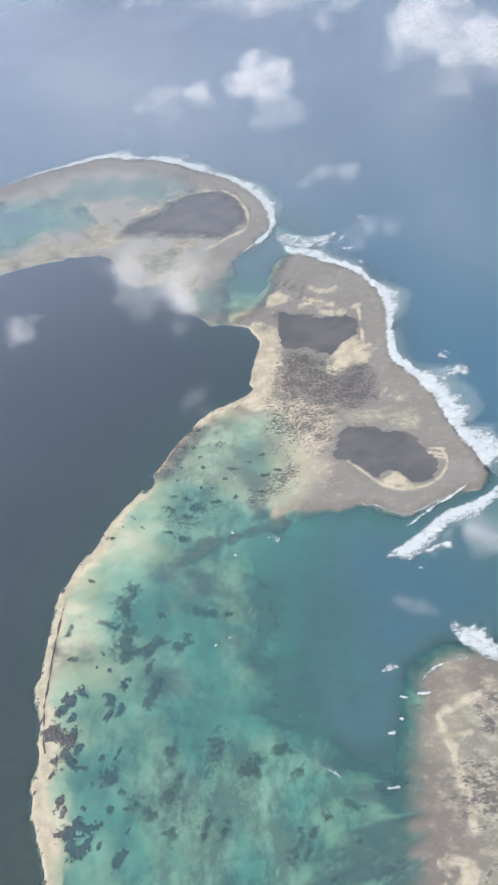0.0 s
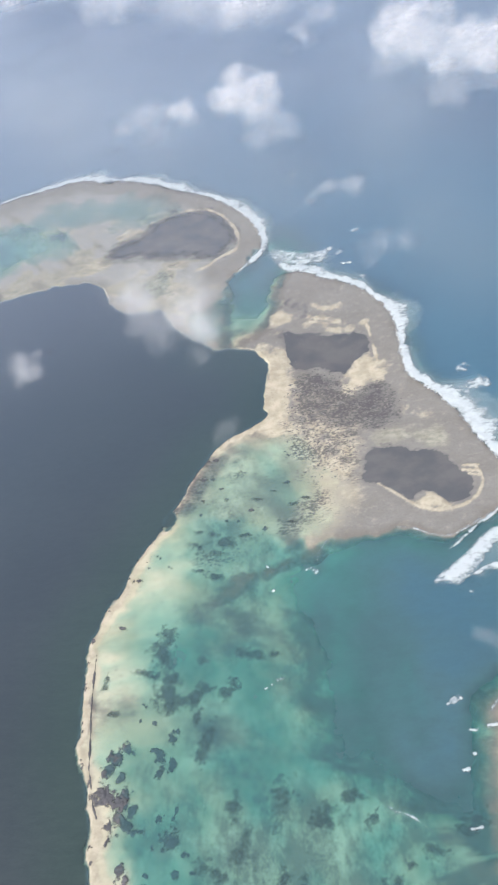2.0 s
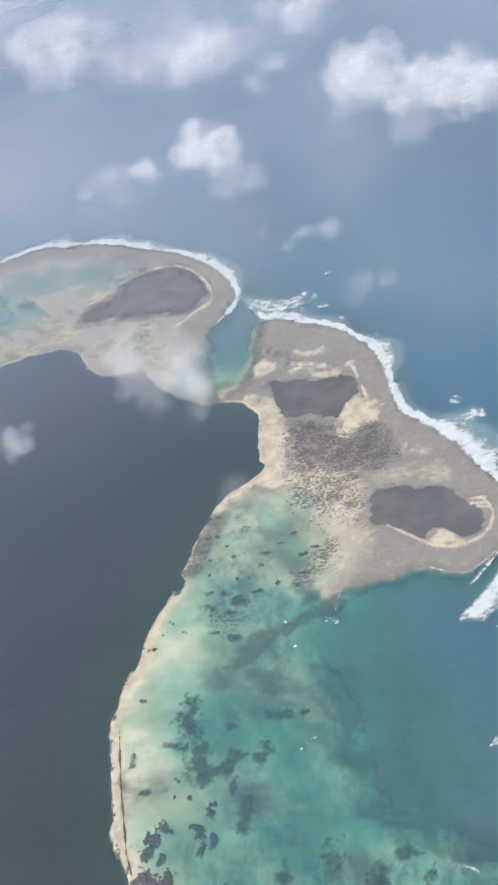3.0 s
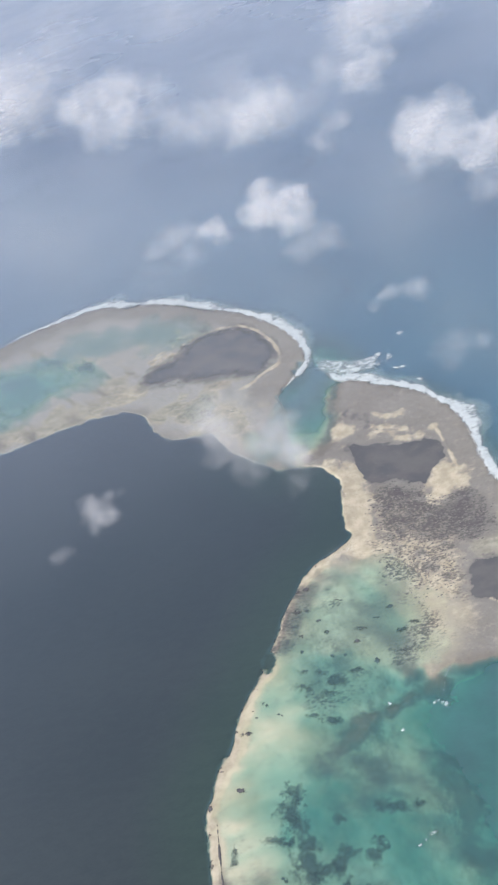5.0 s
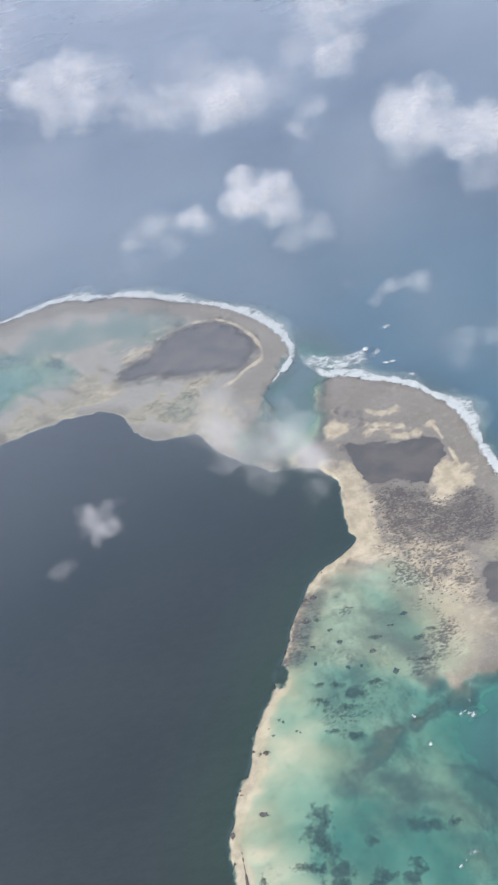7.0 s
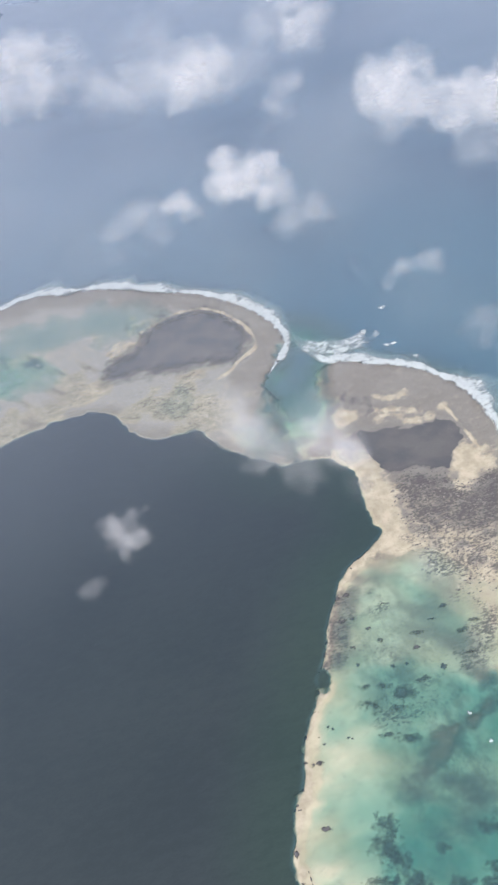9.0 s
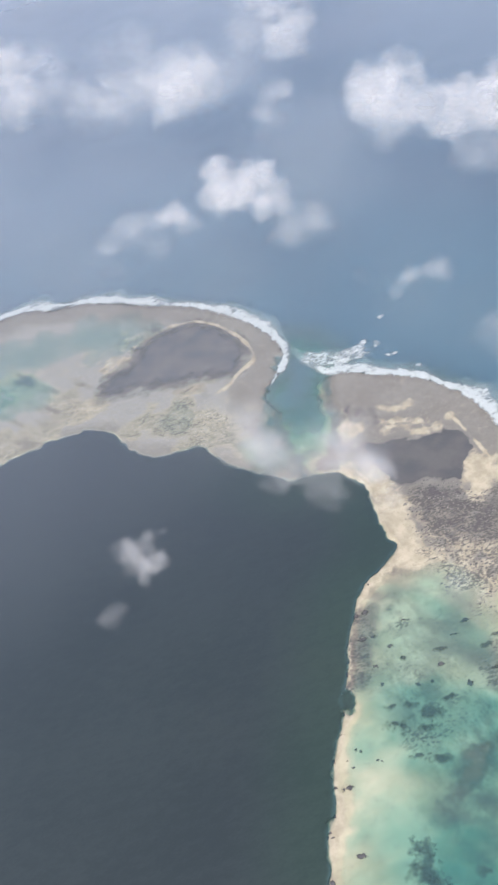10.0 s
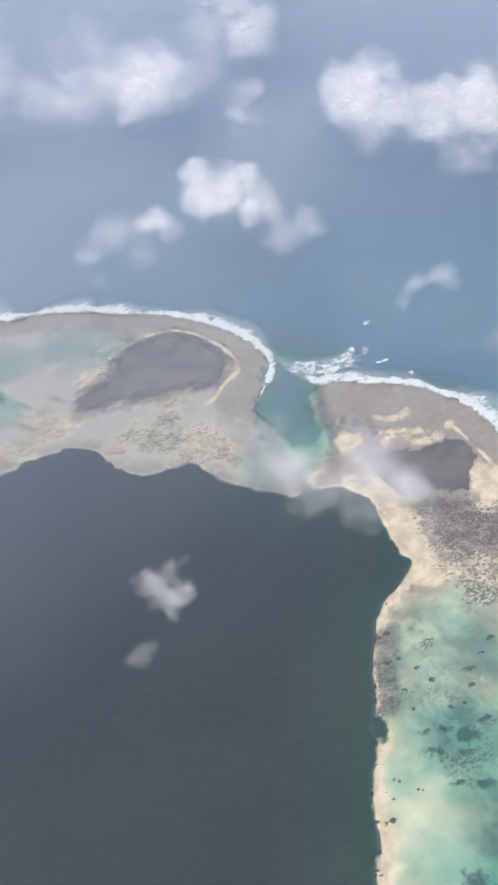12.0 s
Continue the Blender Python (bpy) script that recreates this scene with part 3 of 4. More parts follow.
def bumped(n, l, height, strength, distance, target):
    b = n.new("ShaderNodeBump")
    b.inputs["Strength"].default_value, b.inputs["Distance"].default_value = strength, distance
    l.new(height, b.inputs["Height"])
    l.new(b.outputs["Normal"], target.inputs["Normal"])


def ground_material():
    m, n, l, p = material("coral_sand_and_reef")
    fine, mid, broad = grain(n, l, 0.55, 7, rough=0.62), grain(n, l, 0.11, 6, rough=0.6), grain(n, l, 0.025, 4)
    ragged = grain(n, l, 0.16, 8, (0.8, 1.2, 1), 0.3, 0.68)
    sand = mixer(n, l, ramp(n, l, mid, 0.33, 0.67), (0.372, 0.338, 0.250, 1), (0.505, 0.463, 0.355, 1))
    sand = mixer(n, l, ramp(n, l, fine, 0.50, 0.72, 0.0, 0.35), sand, (0.30, 0.27, 0.21, 1))
    bed = mixer(n, l, ramp(n, l, broad, 0.35, 0.65), (0.41, 0.39, 0.275, 1), (0.54, 0.51, 0.375, 1))
    band = grain(n, l, 0.03, 7, (0.8, 1.3, 1), 0.6, 0.62)
    tone = mathn(n, l, "ADD", attribute(n, "tone"), mathn(n, l, "MULTIPLY", mathn(n, l, "SUBTRACT", mathn(n, l, "ADD", mathn(n, l, "MULTIPLY", band, 0.6), mathn(n, l, "MULTIPLY", ragged, 0.4)), 0.5), 1.3))
    flat = mixer(n, l, ramp(n, l, tone, 0.0, 1.3), (0.176, 0.164, 0.146, 1), (0.296, 0.304, 0.284, 1))
    flat = mixer(n, l, ramp(n, l, fine, 0.48, 0.72, 0.0, 0.3), flat, (0.14, 0.13, 0.122, 1))
    olive = mixer(n, l, ramp(n, l, ragged, 0.35, 0.65), (0.232, 0.232, 0.186, 1), (0.362, 0.355, 0.288, 1))
    dark = mixer(n, l, fine, (0.064, 0.066, 0.07, 1), (0.125, 0.122, 0.122, 1))
    mud = mixer(n, l, ramp(n, l, ragged, 0.35, 0.65), (0.108, 0.106, 0.107, 1), (0.175, 0.168, 0.164, 1))

    def edge(name, lo=0.35, hi=0.65, jag=0.5):
        a = mathn(n, l, "ADD", attribute(n, name), mathn(n, l, "MULTIPLY", mathn(n, l, "SUBTRACT", ragged, 0.5), jag))
        return ramp(n, l, a, lo, hi)
    col = mixer(n, l, edge("flat", 0.0, 1.0, 1.0), bed, flat)
    weed = grain(n, l, 0.045, 8, (1.35, 0.7, 1), -0.25, 0.66)
    tuft = grain(n, l, 0.2, 6, (1.2, 0.8, 1), -0.25, 0.62)
    lush = mathn(n, l, "ADD", mathn(n, l, "ADD", mathn(n, l, "MULTIPLY", weed, 0.68), mathn(n, l, "MULTIPLY", tuft, 0.32)), mathn(n, l, "MULTIPLY", attribute(n, "growth"), 0.12))
    grown = mathn(n, l, "MULTIPLY", ramp(n, l, lush, 0.49, 0.66), ramp(n, l, attribute(n, "growth"), 0.05, 0.8, 0.0, 0.85))
    col = mixer(n, l, grown, col, (0.175, 0.165, 0.14, 1))
    col = mixer(n, l, edge("olive", 0.05, 1.0, 0.8), col, olive)
    col = mixer(n, l, edge("sand", 0.0, 1.0, 1.9), col, sand)
    col = mixer(n, l, edge("dark", 0.05, 0.95, 1.5), col, mud)
    patchy, specks = grain(n, l, 0.07, 9, (0.7, 1.35, 1), 0.35, 0.72), grain(n, l, 0.5, 5, (0.75, 1.25, 1), 0.25, 0.62)
    blot = mathn(n, l, "ADD", mathn(n, l, "MULTIPLY", patchy, 0.5), mathn(n, l, "MULTIPLY", specks, 0.5))
    amount = attribute(n, "mottle")
    there = ramp(n, l, mathn(n, l, "ADD", blot, mathn(n, l, "MULTIPLY", amount, 0.20)), 0.585, 0.70)
    col = mixer(n, l, mathn(n, l, "MULTIPLY", there, ramp(n, l, amount, 0.05, 0.7, 0.0, 0.85)), col, dark)
    l.new(col, p.inputs["Base Color"])
    p.inputs["Roughness"].default_value = 0.85
    p.inputs["Specular IOR Level"].default_value = 0.25
    bumped(n, l, fine, 0.22, 0.6, p)
    return m


def water_material():
    """Light fades in the water with its depth; the deep scatters blue, the lagoon a murky green-grey."""
    m, n, l, p = material("sea_water")
    n.remove(p)
    depth, lagoon = attribute(n, "depth"), attribute(n, "lagoon")
    wave = grain(n, l, 0.09, 6, (1, 2.2, 1), 0.4, 0.62)
    patch = grain(n, l, 0.012, 4)
    ripple = grain(n, l, 0.4, 4, (1, 1.8, 1), 0.4, 0.6)
    comb = n.new("ShaderNodeCombineColor")
    for k, fade in enumerate((0.29, 0.055, 0.052)):
        l.new(mathn(n, l, "POWER", 2.718, mathn(n, l, "MULTIPLY", depth, -fade)), comb.inputs[k])
    clear = n.new("ShaderNodeBsdfTransparent")
    l.new(comb.outputs[0], clear.inputs["Color"])
    down = ramp(n, l, depth, 3.0, 20.0)
    shore = attribute(n, "shore")
    murk = mixer(n, l, shore, (0.025, 0.036, 0.039, 1), (0.025, 0.046, 0.039, 1))
    murk2 = mixer(n, l, shore, (0.035, 0.048, 0.050, 1), (0.034, 0.058, 0.048, 1))
    deep = mixer(n, l, lagoon, mixer(n, l, down, (0.098, 0.180, 0.196, 1), (0.054, 0.130, 0.180, 1)), murk)
    deep2 = mixer(n, l, lagoon, mixer(n, l, down, (0.106, 0.206, 0.220, 1), (0.061, 0.144, 0.196, 1)), murk2)
    body = n.new("ShaderNodeBsdfDiffuse")
    l.new(mixer(n, l, ramp(n, l, mathn(n, l, "ADD", mathn(n, l, "MULTIPLY", wave, 0.4), mathn(n, l, "ADD", mathn(n, l, "MULTIPLY", patch, 0.35), mathn(n, l, "MULTIPLY", ripple, 0.25))), 0.40, 0.60), deep, deep2), body.inputs["Color"])
    thick = mathn(n, l, "SUBTRACT", 1.0, mathn(n, l, "POWER", 2.718, mathn(n, l, "MULTIPLY", mathn(n, l, "MULTIPLY", depth, -1.0), mathn(n, l, "ADD", 0.11, mathn(n, l, "MULTIPLY", lagoon, 0.6)))))
    inner = n.new("ShaderNodeMixShader")
    l.new(thick, inner.inputs[0])
    l.new(clear.outputs[0], inner.inputs[1])
    l.new(body.outputs[0], inner.inputs[2])
    gloss = n.new("ShaderNodeBsdfGlossy")
    gloss.inputs["Roughness"].default_value = 0.32
    gloss.inputs["Color"].default_value = (1, 1, 1, 1)
    slant = n.new("ShaderNodeLayerWeight")
    slant.inputs["Blend"].default_value = 0.5
    mirror = mathn(n, l, "ADD", mathn(n, l, "MULTIPLY", mathn(n, l, "POWER", slant.outputs["Facing"], 2.2), 1.8), 0.045)
    mirror = mathn(n, l, "MULTIPLY", mirror, ramp(n, l, mathn(n, l, "ADD", depth, mathn(n, l, "MULTIPLY", lagoon, 3.0)), -0.3, 2.4, 0.0, 1.0))
    bumped(n, l, mathn(n, l, "ADD", wave, mathn(n, l, "MULTIPLY", ripple, 0.3)), 0.12, 2.0, gloss)
    outer = n.new("ShaderNodeMixShader")
    l.new(mirror, outer.inputs[0])
    l.new(inner.outputs[0], outer.inputs[1])
    l.new(gloss.outputs[0], outer.inputs[2])
    l.new(outer.outputs[0], n["Material Output"].inputs["Surface"])
    return m


def coral_material():
    m, n, l, p = material("dark_coral")
    fine, mid = grain(n, l, 0.9, 5), grain(n, l, 0.15, 4)
    l.new(mixer(n, l, ramp(n, l, mathn(n, l, "ADD", mathn(n, l, "MULTIPLY", fine, 0.5), mathn(n, l, "MULTIPLY", mid, 0.5)), 0.35, 0.65), (0.072, 0.074, 0.080, 1), (0.135, 0.132, 0.136, 1)), p.inputs["Base Color"])
    p.inputs["Roughness"].default_value = 0.9
    s = mathn(n, l, "ADD", attribute(n, "solid"), mathn(n, l, "MULTIPLY", mathn(n, l, "SUBTRACT", mathn(n, l, "ADD", mathn(n, l, "MULTIPLY", fine, 0.6), mathn(n, l, "MULTIPLY", mid, 0.4)), 0.5), 1.6))
    l.new(ramp(n, l, s, 0.0, 0.45, 0.0, 0.92), p.inputs["Alpha"])
    bumped(n, l, fine, 0.5, 0.5, p)
    return m


def rubble_material():
    m, n, l, p = material("dead_coral")
    each = n.new("ShaderNodeNewGeometry").outputs["Random Per Island"]
    l.new(mixer(n, l, each, (0.085, 0.086, 0.088, 1), (0.21, 0.2, 0.185, 1)), p.inputs["Base Color"])
    p.inputs["Roughness"].default_value = 0.95
    bumped(n, l, grain(n, l, 2.0, 4), 0.5, 0.2, p)
    return m


def seagrass_material():
    """Sunken growth, thin towards its edge, so that the sand shows through."""
    m, n, l, p = material("seagrass_and_coral_growth")
    fine, mid = grain(n, l, 0.7, 6, rough=0.65), grain(n, l, 0.13, 5)
    l.new(mixer(n, l, ramp(n, l, fine, 0.35, 0.65), (0.085, 0.085, 0.078, 1), (0.165, 0.155, 0.14, 1)), p.inputs["Base Color"])
    p.inputs["Roughness"].default_value = 0.95
    s = mathn(n, l, "ADD", attribute(n, "solid"), mathn(n, l, "MULTIPLY", mathn(n, l, "SUBTRACT", mathn(n, l, "ADD", mathn(n, l, "MULTIPLY", fine, 0.5), mathn(n, l, "MULTIPLY", mid, 0.5)), 0.5), 1.5))
    l.new(ramp(n, l, s, -0.3, 1.0, 0.0, 0.85), p.inputs["Alpha"])
    return m


def pond_material(name, dark, light):
    m, n, l, p = material(name)
    mid = grain(n, l, 0.04, 5, (1, 1.4, 1), 0.9)
    l.new(mixer(n, l, ramp(n, l, mid, 0.35, 0.7), dark, light), p.inputs["Base Color"])
    p.inputs["Roughness"].default_value, p.inputs["IOR"].default_value = 0.25, 1.33
    fringe = mathn(n, l, "ADD", mathn(n, l, "MULTIPLY", grain(n, l, 0.14, 8, (0.75, 1.3, 1), 0.3, 0.7), 0.7), mathn(n, l, "MULTIPLY", grain(n, l, 0.6, 5), 0.3))
    l.new(ramp(n, l, mathn(n, l, "ADD", attribute(n, "dense"), mathn(n, l, "MULTIPLY", mathn(n, l, "SUBTRACT", fringe, 0.5), 14.0)), -5.0, 2.0, 0.0, 0.92), p.inputs["Alpha"])
    return m


def foam_material(name, lacy):
    m, n, l, p = material(name)
    fine, mid = grain(n, l, 0.3, 6, (0.85, 1.25, 1), 0.3, 0.6), grain(n, l, 0.09, 4)
    p.inputs["Base Color"].default_value = (0.54, 0.60, 0.61, 1) if lacy > 3 else (0.40, 0.54, 0.56, 1)
    p.inputs["Roughness"].default_value = 0.8
    lace = mathn(n, l, "ADD", mathn(n, l, "MULTIPLY", fine, 0.55), mathn(n, l, "MULTIPLY", mid, 0.45))
    cover = mathn(n, l, "ADD", attribute(n, "cover"), mathn(n, l, "MULTIPLY", mathn(n, l, "SUBTRACT", lace, 0.5), lacy))
    l.new(mathn(n, l, "MULTIPLY", ramp(n, l, cover, 0.0, 0.95), attribute(n, "froth")), p.inputs["Alpha"])
    bumped(n, l, fine, 0.6, 0.8, p)
    return m


def cloud_material():
    """Thin layers of droplets: white, let part of the light through, with ragged fringes."""
    m, n, l, p = material("cloud_vapour")
    n.remove(p)
    big, small = grain(n, l, 0.04, 3, rough=0.55), grain(n, l, 0.075, 6, (1, 0.9, 1.3), 0.2, 0.64)
    lump = mathn(n, l, "ADD", mathn(n, l, "MULTIPLY", big, 0.45), mathn(n, l, "MULTIPLY", small, 0.55))
    dense = mathn(n, l, "ADD", attribute(n, "dense"), mathn(n, l, "MULTIPLY", mathn(n, l, "SUBTRACT", lump, 0.5), ramp(n, l, attribute(n, "dense"), 0.1, 1.0, 8.0, 4.2)))
    alpha = mathn(n, l, "MULTIPLY", ramp(n, l, dense, -0.35, 1.55), attribute(n, "cover"))
    white, back = n.new("ShaderNodeBsdfDiffuse"), n.new("ShaderNodeBsdfTranslucent")
    for s in (white, back):
        s.inputs["Color"].default_value = (0.82, 0.83, 0.84, 1)
    lit, out, clear = n.new("ShaderNodeMixShader"), n.new("ShaderNodeMixShader"), n.new("ShaderNodeBsdfTransparent")
    lit.inputs[0].default_value = 0.45
    l.new(white.outputs[0], lit.inputs[1])
    l.new(back.outputs[0], lit.inputs[2])
    l.new(alpha, out.inputs[0])
    l.new(clear.outputs[0], out.inputs[1])
    l.new(lit.outputs[0], out.inputs[2])
    l.new(out.outputs[0], n["Material Output"].inputs["Surface"])
    return m


GROUND, WATER, CORAL, SEAGRASS, RUBBLE_STONE, POND, MUDDY_POND, FOAM, WASH, CLOUD = ground_material(), water_material(), coral_material(), seagrass_material(), rubble_material(), pond_material("shallow_pond", (0.118, 0.130, 0.140, 1), (0.172, 0.172, 0.172, 1)), pond_material("muddy_pond", (0.112, 0.118, 0.124, 1), (0.150, 0.150, 0.150, 1)), foam_material("sea_foam", 3.4), foam_material("thin_wash", 2.2), cloud_material()


# ---- meshes ----
def grid_mesh(name, xs, ys, z, mat, attributes=(), keep=None, cells=None):
    nx, ny = len(xs), len(ys)
    X, Y = np.meshgrid(xs, ys)
    verts = np.stack([X, Y, z], -1).reshape(-1, 3)
    a = (np.arange(ny - 1)[:, None] * nx + np.arange(nx - 1)[None, :]).ravel()
    faces = np.stack([a, a + 1, a + nx + 1, a + nx], 1)
    if keep is not None or cells is not None:
        faces = faces[keep.ravel()[faces].any(1) if cells is None else cells.ravel()]
        used = np.zeros(len(verts), bool)
        used[faces] = True
        index = np.cumsum(used) - 1
        verts, faces = verts[used], index[faces]
    else:
        used = np.ones(len(verts), bool)
    return raw_mesh(name, verts, faces, mat, {k: v.ravel()[used] for k, v in dict(attributes).items()})


def raw_mesh(name, verts, faces, mat, attributes=(), smooth=True):
    me = bpy.data.meshes.new(name)
    me.vertices.add(len(verts))
    me.vertices.foreach_set("co", np.asarray(verts, np.float32).ravel())
    me.loops.add(faces.size)
    me.loops.foreach_set("vertex_index", faces.ravel().astype(np.int32))
    me.polygons.add(len(faces))
    me.polygons.foreach_set("loop_start", np.arange(len(faces), dtype=np.int32) * faces.shape[1])
    me.polygons.foreach_set("use_smooth", np.full(len(faces), smooth))
    me.update(calc_edges=True)
    for key, v in dict(attributes).items():
        me.attributes.new(key, "FLOAT", "POINT").data.foreach_set("value", np.asarray(v, np.float32))
    me.materials.append(mat)
    return new(name, me)


xs, ys = axis(-425, 110, 1.2, 4700), axis(185, 1012, 1.2, 4700)
X, Y = np.meshgrid(xs, ys)
F = lay(X, Y)
shares = {k: F[k] for k in ("sand", "flat", "dark", "mottle", "olive", "growth", "tone")}
islands = np.maximum.reduce([F["middle"], F["far"], F["near"], F["strip"]])
bed = np.where(islands > -1, np.minimum(F["z"], F["z"] - 1.2 * step(-1, 3, islands)), F["z"])
tagged(grid_mesh("ground", xs, ys, bed, GROUND, shares), "pale coral sand sea bed sloping into deep water", "sea bed", kind="structure")
depth = np.maximum(0.0, -F["z"])
tagged(grid_mesh("water", xs, ys, np.zeros_like(X), WATER, {"depth": depth, "lagoon": F["lagoon"], "shore": F["shore"]}), "blue-green tropical sea and dark deep lagoon", "sea", kind="structure")
def regions(mask, least=60):
    """Splits a mask into its connected patches and leaves out small crumbs."""
    label = np.where(mask, np.arange(mask.size).reshape(mask.shape) + 1, 0)
    while True:
        before = label.copy()
        for axis_no in (0, 1):
            for turn in (1, -1):
                moved = np.roll(label, turn, axis_no)
                label = np.where(mask, np.maximum(label, moved), 0)
        for _ in range(3):
            label = np.where(mask, label.ravel()[np.maximum(label - 1, 0)], 0)
        if (label == before).all():
            break
    names, counts = np.unique(label[mask], return_counts=True)
    if not len(names):
        return []
    large = [k for k, c in zip(names, counts) if c >= least] or [names[np.argmax(counts)]]
    return [label == k for k in large]


def ground_height(x, y):
    """Height of the ground between the points of its grid."""
    i, j = np.clip(np.searchsorted(xs, x) - 1, 0, len(xs) - 2), np.clip(np.searchsorted(ys, y) - 1, 0, len(ys) - 2)
    u, v, z = (x - xs[i]) / (xs[i + 1] - xs[i]), (y - ys[j]) / (ys[j + 1] - ys[j]), F["z"]
    return (z[j, i] * (1 - u) + z[j, i + 1] * u) * (1 - v) + (z[j + 1, i] * (1 - u) + z[j + 1, i + 1] * u) * v


cover_of = np.argmax(np.stack([F["flat"] + 0.2, 1.1 * F["sand"] + 0.1, F["rubble"] + F["mottle"] * 0.5, F["dark"]]), 0)
owner = np.argmax(np.stack([F[k] for k in ("far", "middle", "near", "strip")]), 0)
for name, key, label in (("reef_island", "far", "long low reef island with grey-brown flats and pale shoals"),
                         ("reef_island", "middle", "low island with brown reef flat, sand and dark ponds"),
                         ("reef_island", "near", "low scrubby island with brown reef apron and sand track"),
                         ("sand_spit", "strip", "narrow pale sand spit between deep lagoon and turquoise shallows")):
    inside = (F[key] > -2.5) & (F["z"] > -3)
    whole = tagged(new(name), label, "island" if name == "reef_island" else "sand spit")
    cells = (inside[:-1, :-1] | inside[1:, :-1] | inside[:-1, 1:] | inside[1:, 1:]) & (owner[:-1, :-1] == ("far", "middle", "near", "strip").index(key))
    rest = cells.copy()
    for kind, piece, note in ((1, "sand_sheet", "pale beige coral sand"), (2, "rubble_field", "mottled dark coral rubble on sand"), (3, "pond_bed", "dark muddy pond bed"), (0, "reef_flat", "grey-brown wet reef flat")):
        for region in regions(cells & (cover_of[:-1, :-1] == kind)) if kind else [rest]:
            rest &= ~region if kind else rest
            if region.any():
                ob = grid_mesh(piece, xs, ys, F["z"] + 0.12, GROUND, shares, cells=region)
                ob.parent = whole
                tagged(ob, note)


def outline_sheet(name, points, z, mat, pitch=3.0, grow=0.0, keen=1.0):
    p = np.array(points, float)
    lo, hi = p.min(0) - 8, p.max(0) + 8
    gx, gy = np.arange(lo[0], hi[0], pitch), np.arange(lo[1], hi[1], pitch)
    GX, GY = np.meshgrid(gx, gy)
    s = zone(points, GX, GY) + 1.6 * fbm(GX, GY, 14, 3, 5) + 2.2 * fbm(GX, GY, 24, 71, 6) + 2.6 * fbm(GX, GY, 8, 15, 4) + grow
    return grid_mesh(name, gx, gy, np.full(GX.shape, z), mat, {"dense": s * keen}, s > -12)


for points, label in ((FAR_POND, "large shallow grey pond on the reef island"), (NORTH_POND, "dark grey pond beside a pale dune"), (SOUTH_POND, "dark oval pond ringed by pale sand")):
    tagged(outline_sheet("pond", points, 0.34 if points is FAR_POND else 0.1, POND if points is FAR_POND else MUDDY_POND, 0.8, -2.0 if points is FAR_POND else 4.0, 0.35 if points is FAR_POND else 1.0), label, "pond")


def coral_patch(name, x, y, a, b, top, seed, label, category, group, sharp=1.0, under=9.0, mat=None):
    """A lumpy slab of coral with an uneven outline, standing on the bed."""
    r = max(a, b) * 1.9
    n = int(np.clip(r / 0.55, 10, 44))
    gx, gy = np.linspace(x - r, x + r, n * 2), np.linspace(y - r, y + r, n * 2)
    GX, GY = np.meshgrid(gx, gy)
    turn = 0.3
    u, v = (GX - x) * math.cos(turn) - (GY - y) * math.sin(turn), (GX - x) * math.sin(turn) + (GY - y) * math.cos(turn)
    s = 1 - np.sqrt((u / a) ** 2 + (v / b) ** 2) + 0.7 * fbm(GX, GY, max(a, b) * 0.8, seed, 4) + 0.5 * fbm(GX, GY, 2.2, seed + 5, 4)
    base = ground_height(GX, GY)
    z = base - 0.25 + step(-0.3, 0.3, s) * (0.3 + top + 0.35 * fbm(GX, GY, 2.0, seed + 9, 3))
    z = np.minimum(z, np.maximum(base - 0.05, under))
    return tagged(grid_mesh(name, gx, gy, z, mat or CORAL, {"solid": s * sharp}, s > -0.3), label, category, group)


for k, (x, y, a, b) in enumerate(POOL_REEFS):
    coral_patch("coral_reef", x, y, a, b, 0.8, 100 + k, "brown coral reef under shallow turquoise water", "reef", "reefs of the shallow pool", 0.8, -0.3, SEAGRASS)
for k, (x, y, a, b) in enumerate(GRASS_BEDS + DEEP_BEDS):
    coral_patch("seagrass_bed", x, y, a * 1.1, b * 1.1, 0.5, 200 + k, "dark seagrass bed on the sandy lagoon floor", "seagrass", "seagrass beds", 0.8, -0.4, SEAGRASS)
for k, (x, y, a, b) in enumerate(ROCKS_A + ROCKS_B):
    coral_patch("coral_rock", x, y, a * 1.35, b * 1.3, 0.8, 300 + k, "dark jagged coral rock beside the sand spit", "rock", "rocks along the spit")
for k, (x, y, a, b) in enumerate(SMALL_ROCKS):
    coral_patch("coral_rock", x, y, a, b, 0.6, 400 + k, "small dark coral rock on pale sand", "rock", "rocks along the spit", 0.8)


def ledge(line, half, label):
    """A narrow broken rib of beach rock along a line."""
    p = np.array(line, float)
    gx, gy = np.arange(p[:, 0].min() - 5, p[:, 0].max() + 5, 0.5), np.arange(p[:, 1].min() - 5, p[:, 1].max() + 5, 0.8)
    GX, GY = np.meshgrid(gx, gy)
    s = 1 - line_distance(line, GX, GY)[0] / half + 0.9 * fbm(GX, GY, 6, 901, 4)
    base = ground_height(GX, GY)
    return tagged(grid_mesh("beach_rock_ledge", gx, gy, base - 0.1 + 0.7 * step(-0.2, 0.4, s), CORAL, {"solid": 0.8 * s}, s > -0.3), label, "rock ledge")


